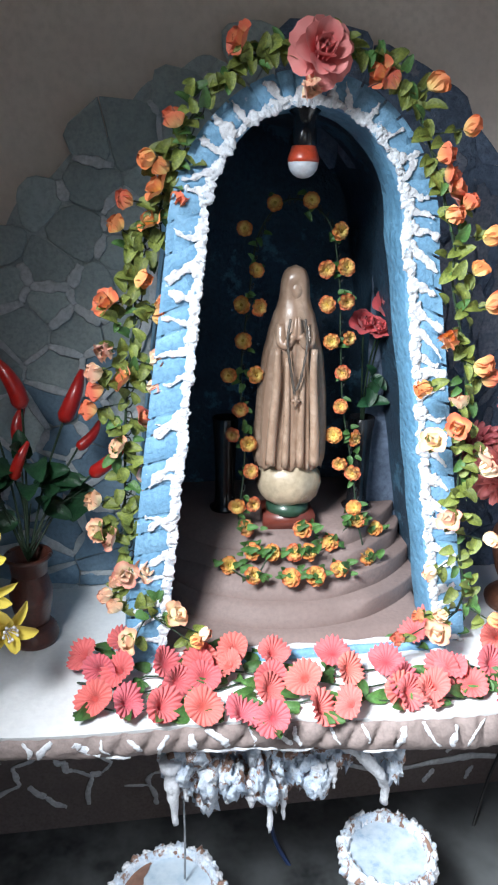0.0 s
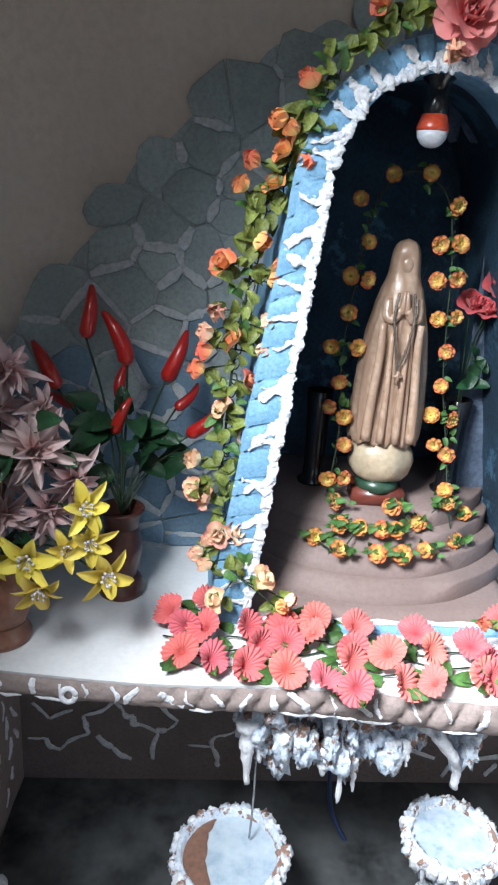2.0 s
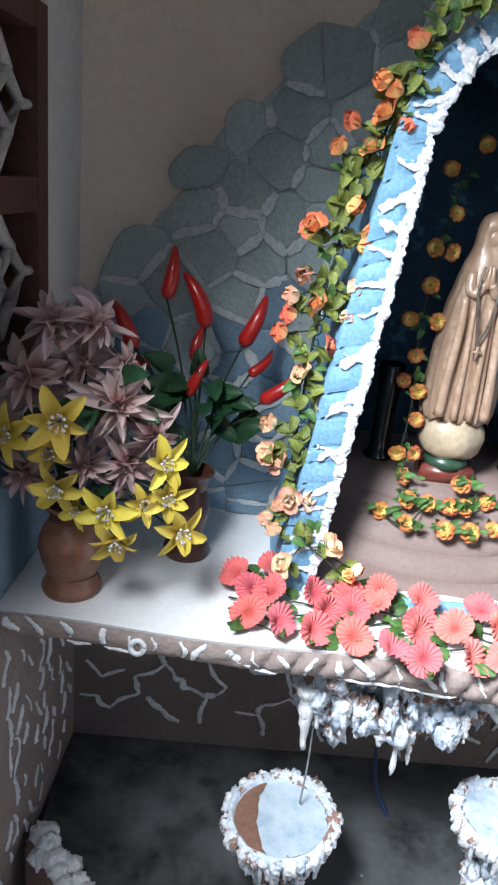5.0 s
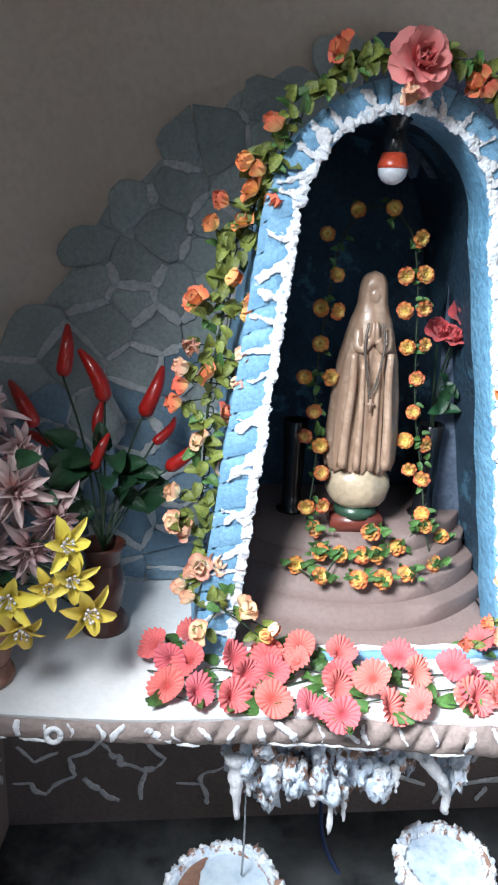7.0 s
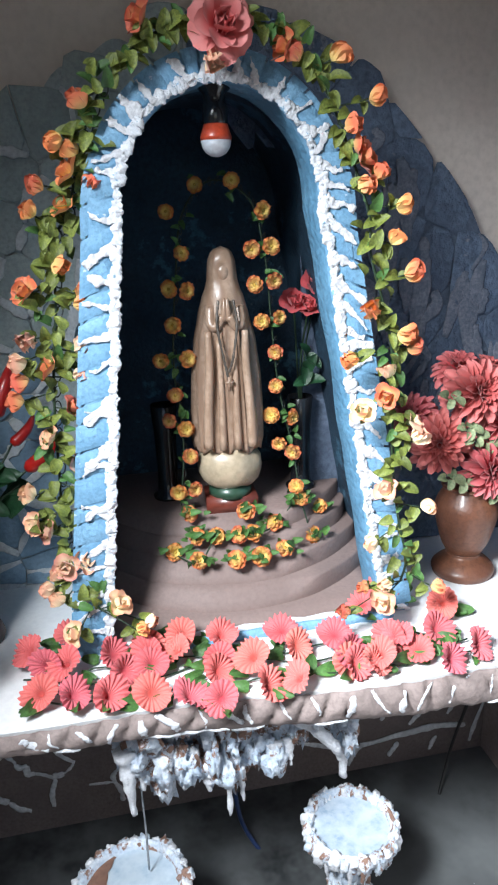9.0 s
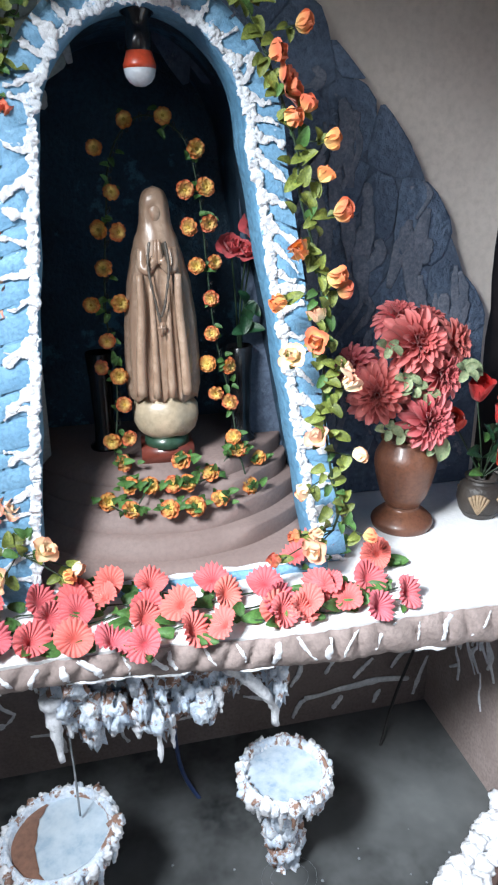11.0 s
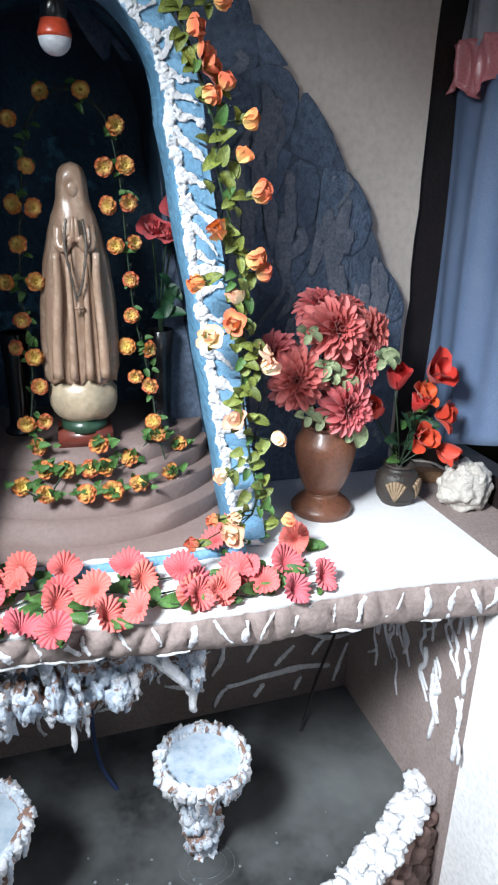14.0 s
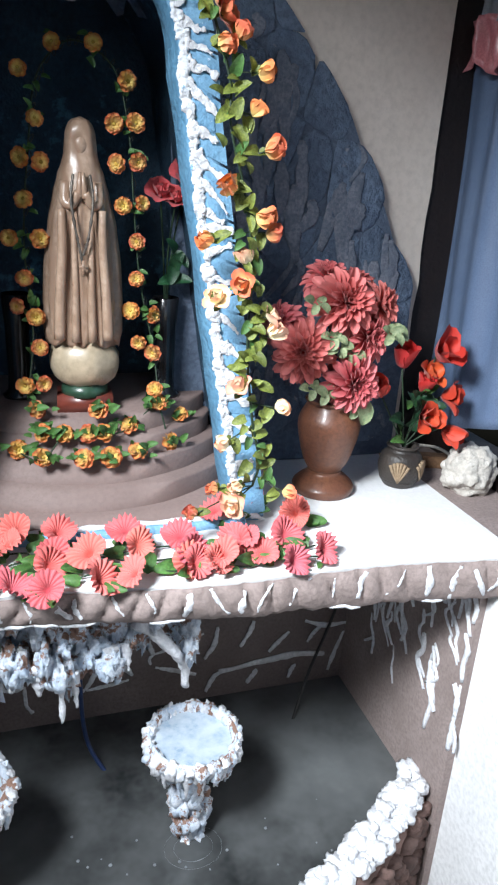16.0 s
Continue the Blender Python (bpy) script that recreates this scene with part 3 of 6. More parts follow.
M_BRICK = mat("brown_rubble", (0.20, 0.12, 0.10), (0.12, 0.075, 0.065), 0.85, 14, 110, 0.8, spots=(0.4, 0.38, 0.36), spot_scale=30, spot_cut=0.66, rand=0.25)
M_CABLE = mat("black_rubber", (0.012, 0.012, 0.012), None, 0.5, 40, 200, 0.05)
M_BLUE_STREAK = mat("blue_streak", (0.02, 0.05, 0.16), None, 0.4, 40, 200, 0.05)
M_POT = mat("black_carved_clay", (0.025, 0.020, 0.018), (0.045, 0.036, 0.03), 0.5, 20, 120, 0.5)
M_POT_CREAM = mat("cream_carving", (0.36, 0.26, 0.16), (0.22, 0.15, 0.09), 0.6, 30, 160, 0.5)


# ---- flower parts, built once ----
def petal(bm, az, length, width, e0, e1, cup=0.2, p=0.7, nu=5, r0=0.0, z0=0.0, mi=0, twist=0.0, tip=0.35):
    """One petal from the heart outwards; e0 and e1: its rise in degrees at the base and at the tip."""
    ca, sa = math.cos(az), math.sin(az)
    x, z = r0, z0
    rows = []
    for i in range(nu + 1):
        u = i / nu
        e = radians(lerp(e0, e1, u))
        if tip < 0.5:
            w = width * (0.25 + 0.75 * math.sin(math.pi * min(1.0, 0.12 + 0.88 * u ** p)) ** 0.8) * (1 if i < nu else tip)
        else:
            w = width * (0.28 + 0.72 * math.sin(math.pi / 2 * min(1.0, u / 0.62))) * (math.sqrt(1 - ((u - 0.62) / 0.41) ** 2) if u > 0.62 else 1)
        lift = cup * w * (1 if tip < 0.5 else min(1.0, 0.35 + u))
        row = []
        for v in (-1, -0.5, 0, 0.5, 1):
            lx = x - lift * v * v * math.sin(e)
            lz = z + lift * v * v * math.cos(e) + twist * v * w
            ly = v * w * 0.5
            row.append(bm.verts.new((lx * ca - ly * sa, lx * sa + ly * ca, lz)))
        rows.append(row)
        x += length / nu * math.cos(e)
        z += length / nu * math.sin(e)
    for a, b in zip(rows, rows[1:]):
        for k in range(4):
            f = bm.faces.new((a[k], a[k + 1], b[k + 1], b[k]))
            f.material_index = mi


def mesh_of(name, bm, *mats):
    me = bpy.data.meshes.new(name)
    bm.normal_update()
    bm.to_mesh(me)
    bm.free()
    for pl in me.polygons:
        pl.use_smooth = True
    for mm in mats:
        me.materials.append(mm)
    return me


def layered(layers, seed, tip=0.35, loose=1.0):
    """layers: (count, length, width, e0, e1, cup, r0, z0)."""
    r = random.Random(seed)
    bm = bmesh.new()
    base = []
    for n, ln_, w, e0, e1, cup, r0, z0 in layers:
        a0 = r.random() * 6
        for i in range(n):
            n_before = len(bm.verts)
            petal(bm, a0 + 2 * math.pi * i / n + loose * r.uniform(-0.12, 0.12), ln_ * (1 + loose * r.uniform(-0.1, 0.1)), w * r.uniform(0.9, 1.1), e0 + loose * r.uniform(-6, 6), e1 + loose * r.uniform(-8, 8), cup, 0.7, 5 if tip < 0.5 else 6, r0, z0, 0, loose * r.uniform(-0.15, 0.15), tip)
            base.append(n_before)
    bm.verts.ensure_lookup_table()
    roots = [bm.verts[k + q] for k in base for q in range(5)]
    bmesh.ops.pointmerge(bm, verts=roots, merge_co=(0, 0, 0))
    return bm


def heart(bm, r, z, mi=1):
    n0 = len(bm.faces)
    blob(bm, (0, 0, z), (r, r, r * 0.6), 0.3, 6, 2)
    bm.faces.ensure_lookup_table()
    for f in bm.faces[n0:]:
        f.material_index = mi


BUD = [(3, 0.026, 0.026, 84, 100, 0.45, 0.002, 0), (4, 0.029, 0.031, 68, 90, 0.45, 0.003, -0.001)]
OPEN = [(3, 0.023, 0.024, 84, 100, 0.45, 0.002, 0), (4, 0.027, 0.030, 62, 70, 0.4, 0.004, -0.001), (4, 0.031, 0.034, 38, 8, 0.3, 0.004, -0.003)]
ROSEBUD = [mesh_of("rosebud", layered(BUD if k == 0 else OPEN, 5 + k, 0.8, 0.8), m) for k, m in ((0, M_ROSE), (1, M_ROSE), (0, M_ROSE_PALE), (1, M_ROSE_PALE))]
bm = layered([(6, 0.010, 0.011, 50, 20, 0.35, 0.003, 0.003), (7, 0.015, 0.016, 40, 10, 0.35, 0.003, 0.001), (8, 0.0185, 0.019, 25, -12, 0.3, 0.003, -0.002)], 3, 0.8)
heart(bm, 0.0042, 0.005)
DAISY = mesh_of("daisy", bm, M_DAISY, M_HEART)


def fluted(r, depth, pleats, seed, openness):
    """A wide fluted trumpet with a scalloped edge and fine pleats."""
    bm = bmesh.new()
    rr = random.Random(seed)
    ph = rr.random() * 6
    seg, rings = pleats * 4, []
    for j in range(7):
        f = j / 6
        ring = []
        for i in range(seg):
            a = 2 * math.pi * i / seg
            rad = r * (0.10 + 0.9 * f ** openness) * (1 + 0.07 * f * math.cos(2 * a + ph) + (0.035 * math.cos(pleats * a) if j == 6 else 0))
            z = depth * f ** 0.75 - 0.25 * depth * f ** 4 + 0.15 * r * f * math.cos(pleats * a) + 0.16 * r * f * f * math.cos(3 * a + ph)
            ring.append(bm.verts.new((rad * math.cos(a), rad * math.sin(a), z)))
        rings.append(ring)
    for lo, hi in zip(rings, rings[1:]):
        for i in range(seg):
            k = (i + 1) % seg
            bm.faces.new((lo[i], lo[k], hi[k], hi[i]))
    bm.faces.new(rings[0][::-1])
    return bm


PINKS = [mesh_of("fluted_flower", fluted(0.034, 0.016 + 0.007 * k, 19, k, 0.75 + 0.2 * k), M_PINK) for k in range(4)]
BIGROSE = mesh_of("big_rose", layered([(4, 0.035, 0.04, 85, 105, 0.35, 0.003, 0), (5, 0.040, 0.048, 70, 70, 0.35, 0.006, 0), (6, 0.050, 0.055, 45, 15, 0.25, 0.008, -0.004), (6, 0.058, 0.060, 15, -25, 0.2, 0.008, -0.008)], 21, 0.8), M_BIG_ROSE)
bm = layered([(8, 0.022, 0.011, 82, 78, 0.5, 0.003, 0.014), (12, 0.034, 0.014, 64, 48, 0.5, 0.004, 0.011), (15, 0.046, 0.018, 44, 24, 0.5, 0.005, 0.007), (17, 0.056, 0.020, 22, -2, 0.5, 0.006, 0.001), (16, 0.060, 0.021, -2, -28, 0.5, 0.006, -0.006), (12, 0.058, 0.021, -28, -60, 0.5, 0.006, -0.010)], 9, 0.6)
CHRYS = mesh_of("chrysanthemum", bm, M_CRIMSON)
bm = layered([(6, 0.054, 0.025, 38, -8, 0.35, 0.004, 0)], 14, 0.35, 2.0)
for k in range(9):
    a = k * 2.4
    q = Vector((0.012 * math.cos(a), 0.012 * math.sin(a), 0.024 + 0.004 * math.sin(k * 3)))
    n0 = len(bm.faces)
    tube(bm, [Vector((0, 0, 0.002)), q * 0.6, q], 0.0008, 4)
    blob(bm, q, (0.0032, 0.0032, 0.0032), 0.2, 3, 1)
    bm.faces.ensure_lookup_table()
    for f in bm.faces[n0:]:
        f.material_index = 1
LILY = mesh_of("lily", bm, M_LILY, M_GLITTER)
DUSTY = [mesh_of("spiky_flower", layered([(6, 0.030, 0.012, 75, 60, 0.6, 0.003, 0.008), (9, 0.048, 0.016, 52, 25, 0.6, 0.004, 0.004), (9, 0.062, 0.019, 26, -15, 0.6, 0.005, 0), (8, 0.066, 0.020, -4, -60, 0.6, 0.005, -0.004)], 31 + k, 0.35, 3.2), M_DUSTY) for k in range(3)]
TULIP = [mesh_of("tulip", layered([(3, 0.036, 0.030, 80, 88 - 40 * k, 0.35, 0.003, 0.001), (3, 0.038, 0.034, 66, 72 - 60 * k, 0.3, 0.005, 0)], 41 + k, 0.8), M_TULIP) for k in (0, 1)]
REDROSE = mesh_of("red_rose", layered([(4, 0.030, 0.032, 85, 98, 0.35, 0.003, 0), (5, 0.034, 0.036, 66, 60, 0.35, 0.005, 0), (5, 0.034, 0.038, 40, 5, 0.25, 0.005, -0.003)], 23, 0.7), M_ROSE_RED)


def leaf_mesh(name, length, width, mat_, bend=-30, p=0.6):
    bm = bmesh.new()
    petal(bm, 0, length, width, 20, bend, 0.22, p, 6)
    return mesh_of(name, bm, mat_)


LEAF = leaf_mesh("leaf", 0.036, 0.022, M_LEAF)
LEAF_YEL = leaf_mesh("leaf", 0.040, 0.027, M_LEAF_YEL)
LEAF_DARK = leaf_mesh("leaf", 0.085, 0.055, M_LEAF_DARK, -25)
LEAF_PALE = leaf_mesh("leaf", 0.055, 0.042, M_LEAF_PALE, -40, 0.9)


def turn_to(d, spin=0.0):
    return Vector(d).normalized().to_track_quat("Z", "Y").to_matrix().to_4x4() @ Matrix.Rotation(spin, 4, "Z")


def put(name, mesh, parent, loc, d, s=1.0, spin=0.0, label=""):
    """A piece on shared mesh data under a thing that stands unturned."""
    ob = new(name, mesh)
    ob.parent = parent
    ob.matrix_basis = Matrix.Translation(Vector(loc) - parent.location) @ turn_to(d, spin) @ Matrix.Diagonal((s, s, s, 1))
    if label:
        tagged(ob, label)
    return ob


def put_leaf(mesh, parent, loc, d, s=1.0):
    """A leaf that points along d, with its face up or towards the viewer."""
    d = Vector(d).normalized()
    z = Vector((0.1, -0.8, 0.6))
    z = (z - d * z.dot(d)).normalized()
    m = Matrix((d, z.cross(d), z)).transposed().to_4x4()
    ob = new("leaf", mesh)
    ob.parent = parent
    ob.matrix_basis = Matrix.Translation(Vector(loc) - parent.location) @ m @ Matrix.Diagonal((s, s, s, 1))
    return ob


def wire(name, path, r, material, parent, seg=5):
    bm = bmesh.new()
    tube(bm, [Vector(p) - parent.location for p in path], r, seg)
    return part(name, bm, material, parent)


def rdir(r, x=0.0, y=-1.0, z=0.3, spread=0.6):
    return (x + r.uniform(-spread, spread), y + r.uniform(-spread, spread) * 0.6, z + r.uniform(-spread, spread))


# ---- arch facing: blue stones, white strokes, lumpy white edge ----
def at_arch(i, f):
    i = max(0, min(len(INNER) - 1.001, i))
    k = int(i)
    u = i - k
    xi, zi = lerp(INNER[k][0], INNER[k + 1][0], u), lerp(INNER[k][1], INNER[k + 1][1], u)
    xo, zo = lerp(OUTER[k][0], OUTER[k + 1][0], u), lerp(OUTER[k][1], OUTER[k + 1][1], u)
    return lerp(xi, xo, f), lerp(zi, zo, f)


NA = len(INNER) - 1
i = 0.3
while i < NA - 1:
    step = rng.uniform(1.05, 1.95)
    j = min(NA, i + step)
    bm = bmesh.new()
    rows = []
    for a in range(4):
        row = []
        for b in range(5):
            u, f = a / 3, b / 4
            x, z = at_arch(lerp(i + 0.08, j - 0.08, u), lerp(0.10, 1.03, f))
            edge = (u in (0.0, 1.0)) or (f in (0.0, 1.0))
            y = ARCH_Y - (0.0005 if edge else 0.0035 + 0.004 * noise.noise((x * 30, i, z * 30)))
            row.append(bm.verts.new((x, y, z)))
        rows.append(row)
    for r0_, r1_ in zip(rows, rows[1:]):
        for b in range(4):
            bm.faces.new((r0_[b], r1_[b], r1_[b + 1], r0_[b + 1]))
    part("stone", bm, M_BLUE, niche)
    # a white stroke on the joint
    if rng.random() < 0.93:
        slant = rng.uniform(-1.3, 1.3)
        f1 = rng.uniform(0.7, 1.02)
        pts = []
        for f in (0.1, 0.35, 0.7, 1.0):
            x, z = at_arch(j + slant * f, f * f1)
            pts.append((x, ARCH_Y - 0.0055 + rng.uniform(-0.001, 0.001), z + rng.uniform(-0.006, 0.006)))
        wmax = rng.uniform(0.0055, 0.0115)
        bm = crumble(tube(bmesh.new(), spline(pts, 18), lambda f: wmax * (1.15 - 0.70 * f + 0.75 * noise.noise((f * 5, j, 0))), 12, 0.13), 0.0034, 150, j)
        part("limewash_stroke", bm, M_WHITE_CLEAN, niche, "rough white painted stroke")
    i = j
pieces = 10
for s in range(pieces):
    bm = bmesh.new()
    n = 120
    path = []
    for k in range(n + 1):
        x, z = at_arch(lerp(0, NA, (s + k / n) / pieces), 0.07)
        path.append(Vector((x + 0.005 * noise.noise((x * 40, 0, z * 40)), ARCH_Y - 0.004 + 0.004 * noise.noise((x * 50, 5, z * 50)), z)))
    tube(bm, path, lambda f: 0.0095 * (1 + 0.7 * noise.noise((f * 11, s * 3.1, 0))), 16, 0.34)
    crumble(bm, 0.0042, 110, s)
    crumble(bm, 0.0018, 260, s + 5)
    part("limewash_edge", bm, M_RIM, niche, "lumpy white limewashed rim")
# pale blue sill in front of the tiers
bm = bmesh.new()
tube(bm, [Vector((lerp(0.03, 0.64, k / 24), 1.252 + 0.01 * noise.noise((k * 0.7, 0, 0)), SLAB_Z + 0.006)) for k in range(25)], lambda f: 0.013 + 0.004 * noise.noise((f * 12, 2, 0)), 8, 0.8)
part("sill_edge", bm, M_BLUE, niche, "low blue painted sill")
bm = bmesh.new()
tube(bm, [Vector((lerp(0.02, 0.65, k / 24), 1.268 + 0.006 * noise.noise((k * 0.9, 3, 0)), SLAB_Z + 0.014)) for k in range(25)], lambda f: 0.008 + 0.005 * noise.noise((f * 14, 7, 0)), 8, 0.8)
part("limewash_edge", bm, M_WHITE_CLEAN, niche, "lumpy white limewashed rim")


# ---- stone cladding on the wall ----
def mound(x):
    d = x - 0.36
    return 2.0 - (0.93 if d < 0 else 1.13) * d * d + 0.018 * math.sin(21 * x) + 0.012 * math.sin(47 * x + 1)


def clip(poly, nx, nz, d):
    out = []
    for a, b in zip(poly, poly[1:] + poly[:1]):
        da, db = a[0] * nx + a[1] * nz - d, b[0] * nx + b[1] * nz - d
        if da <= 0:
            out.append(a)
        if da * db < 0:
            f = da / (da - db)
            out.append((lerp(a[0], b[0], f), lerp(a[1], b[1], f)))
    return out


def outer_x(z, left):
    pts = OUTER[:N_LEG + N_TOP // 2] if left else OUTER[N_LEG + N_TOP // 2:][::-1]
    for a, b in zip(pts, pts[1:]):
        if a[1] <= z <= b[1]:
            return lerp(a[0], b[0], (z - a[1]) / (b[1] - a[1] + 1e-9))
    return 0.295


def cells(x0, x1, z0, z1, size, seed, stretch=1.0, gap=(0.002, 0.010)):
    r = random.Random(seed)
    pts = []
    nz = int((z1 - z0) / (size * 0.87 * stretch)) + 2
    nx = int((x1 - x0) / size) + 2
    for a in range(-1, nz):
        for b in range(-1, nx):
            pts.append((x0 + (b + 0.5 * (a % 2) + r.uniform(-0.46, 0.46)) * size, z0 + (a + r.uniform(-0.46, 0.46)) * size * 0.87 * stretch))
    for p in pts:
        poly = [(p[0] - 2 * size, p[1] - 2 * size * stretch), (p[0] + 2 * size, p[1] - 2 * size * stretch), (p[0] + 2 * size, p[1] + 2 * size * stretch), (p[0] - 2 * size, p[1] + 2 * size * stretch)]
        for q in pts:
            dx, dz = q[0] - p[0], q[1] - p[1]
            if q is not p and abs(dx) < 2.5 * size and abs(dz) < 2.5 * size * stretch:
                d = math.hypot(dx, dz)
                poly = clip(poly, dx / d, dz / d, (p[0] * dx + p[1] * dz) / d + d / 2 - r.uniform(gap[0], gap[1]))
                if len(poly) < 3:
                    break
        if len(poly) >= 3:
            yield p, poly


def flagstone(poly, y, height, tilt):
    """A slab of stone with a rounded edge, facing the viewer."""
    cx = sum(p[0] for p in poly) / len(poly)
    cz = sum(p[1] for p in poly) / len(poly)
    ring = []
    cut = []
    for a, b in zip(poly, poly[1:] + poly[:1]):
        cut += [(lerp(a[0], b[0], 0.20), lerp(a[1], b[1], 0.20)), (lerp(a[0], b[0], 0.80), lerp(a[1], b[1], 0.80))]
    poly = cut
    for a, b in zip(poly, poly[1:] + poly[:1]):
        n = max(1, int(math.hypot(b[0] - a[0], b[1] - a[1]) / 0.03))
        for k in range(n):
            ring.append((lerp(a[0], b[0], k / n), lerp(a[1], b[1], k / n)))
    bm = bmesh.new()
    loops = []
    for s, h in ((1.0, -0.004), (0.985, 0.55), (0.93, 0.9), (0.6, 1.0)):
        loops.append([bm.verts.new((cx + (x - cx) * s, y - h * height - (tilt[0] * (x - cx) + tilt[1] * (z - cz)) * s * 0.4 - 0.004 * noise.noise((x * 14, z * 14, y)), cz + (z - cz) * s)) for x, z in ring])
    n = len(ring)
    for lo, hi in zip(loops, loops[1:]):
        for k in range(n):
            j = (k + 1) % n
            bm.faces.new((lo[k], lo[j], hi[j], hi[k]))
    bm.faces.new(loops[-1])
    bmesh.ops.recalc_face_normals(bm, faces=bm.faces)
    return bm


M_JOINT = mat("pale_grey_limewash", (0.60, 0.61, 0.62), (0.45, 0.47, 0.475), 0.85, 20, 110, 0.4)


def cladding(name, left, label, mortar, y, size, seed, stretch, height, pick):
    t = thing(name, pose(0, 0, 0), label, "stone cladding")
    x0, x1 = (LEFT_X + 0.004, 0.30) if left else (0.29, 1.19)
    bm = bmesh.new()
    cols = []
    for k in range(61):
        x = lerp(x0, x1, k / 60)
        zt = mound(x)
        zb = SLAB_Z + 0.001
        if 0.06 < x < 0.53:
            zb = 1.56 + 0.28 * math.sqrt(max(0.0, 1 - ((x - 0.295) / 0.25) ** 2))
        cols.append([bm.verts.new((x, yy, z)) for z in (zb, max(zb + 0.01, zt - 0.035)) for yy in (y + 0.002, WALL_Y + 0.002)])
    for a, b in zip(cols, cols[1:]):
        bm.faces.new((a[0], b[0], b[2], a[2]))
        bm.faces.new((a[2], b[2], b[3], a[3]))
    part("mortar_bed", bm, mortar, t, "", False)
    r = random.Random(seed)
    for p, poly in cells(x0, x1, SLAB_Z, 2.02, size, seed, stretch, (0.0, 0.0022) if left else (0.0, 0.0012)):
        zt = mound(p[0])
        if not (x0 < p[0] < x1) or p[1] > zt - (0.02 if left else -0.4 * size) or p[1] < SLAB_Z:
            continue
        ox = outer_x(min(p[1], 1.85), left)
        if p[1] < 1.84 and ((left and p[0] > ox - 0.01) or (not left and p[0] < ox + 0.01)):
            continue
        poly = clip(poly, -1, 0, -x0)
        poly = clip(poly, 1, 0, x1)
        poly = clip(poly, 0, -1, -(SLAB_Z + 0.003))
        if len(poly) < 3:
            continue
        slope = -2 * (0.93 if left else 1.13) * (p[0] - 0.36)
        nl = math.hypot(slope, 1)
        poly = clip(poly, -slope / nl, 1 / nl, (-slope * p[0] + zt) / nl + (0.030 if left else r.uniform(-0.012, 0.012)))
        if len(poly) < 3:
            continue
        part("stone", flagstone(poly, y, height * r.uniform(0.7, 1.3), (r.uniform(-0.12, 0.12), r.uniform(-0.12, 0.12))), pick(p, r), t)
        if left:
            for a, b in zip(poly, poly[1:] + poly[:1]):
                if r.random() < 0.42 and math.hypot(a[0] - b[0], a[1] - b[1]) > 0.03 and max(a[1], b[1]) < min(mound(a[0]), mound(b[0])) - 0.02:
                    w = r.uniform(0.005, 0.013)
                    bm = tube(bmesh.new(), spline([(a[0], y - 0.0055, a[1]), ((a[0] + b[0]) / 2 + r.uniform(-0.006, 0.006), y - 0.006, (a[1] + b[1]) / 2), (b[0], y - 0.0055, b[1])], 12), lambda f: w * (0.3 + 0.8 * math.sin(math.pi * (0.1 + 0.8 * f))) * (1 + 0.5 * noise.noise((f * 4, a[0] * 30, 0))), 10, 0.08)
                    part("pale_joint", crumble(bm, w * 0.07, 90, a[0]), M_JOINT, t, "pale grey smeared joint")
    return t


cladding("stone_cladding", True, "grey-teal painted flagstone cladding with pale joints", M_MORTAR, 1.612, 0.112, 11, 0.92, 0.0032,
         lambda p, r: M_TEAL_BLUE if p[1] < 1.05 + 0.25 * r.random() + 0.5 * max(0, p[0] + 0.25) else M_TEAL)
cladding("stone_cladding", False, "dark slate-blue rough stone cladding", M_MORTAR_DARK, 1.600, 0.120, 23, 1.7, 0.0025, lambda p, r: M_SLATE)


right_clad = [q for q in scene.objects if q.name == "stone_cladding.001"][0]
M_STREAK = mat("grey_blue_limewash", (0.215, 0.225, 0.265), (0.12, 0.145, 0.195), 0.8, 30, 120, 0.5)
r = random.Random(5)
for k in range(54):
    x = r.uniform(0.68, 1.12)
    z = r.uniform(0.95, mound(x) - 0.05)
    h = r.uniform(0.06, 0.22)
    w = r.uniform(0.005, 0.018)
    bm = tube(bmesh.new(), spline([(x, 1.5945, z), (x + r.uniform(-0.02, 0.02), 1.5945, z - h * 0.4), (x + r.uniform(-0.06, 0.03), 1.5945, z - h)], 14), lambda f: w * (0.3 + math.sin(math.pi * (0.08 + 0.84 * f))) * (1 + 0.5 * noise.noise((f * 5, x * 30, 0))), 10, 0.10)
    part("limewash_stroke", crumble(bm, w * 0.10, 70, k), M_STREAK, right_clad, "faded grey limewash streak")

# ---- slab edge, strokes below ----
def edge_thick(x):
    return lerp(0.050, 0.095, min(1, max(0, (x + 0.2) / 1.2)))


def edge_face(x, f):
    """The hand-shaped front of the shelf: flat at one end, twisted like a thick rope towards the other."""
    th = edge_thick(x) * (1 + 0.10 * noise.noise((x * 14, 0, 2)) + 0.05 * noise.noise((x * 45, 0, 8)))
    z = SLAB_Z - 0.003 - f * (th - 0.001)
    rope = min(1.0, max(0.0, (x + 0.25) / 0.2))
    ph = x / 0.062 + 1.1 * noise.noise((x * 5, 3, 0)) + (0.55 if x < 0.45 else -0.55) * f
    lump = abs(math.sin(math.pi * ph)) ** 0.55
    y = slab_front(x) + 0.004 - 0.013 * math.sin(math.pi * min(1, 0.12 + 0.86 * f)) ** 0.6 - rope * 0.017 * (lump - 0.6) * math.sin(math.pi * min(1, 0.1 + 0.9 * f))
    return Vector((x, y + 0.003 * noise.noise((x * 60, f * 5, 0)), z))


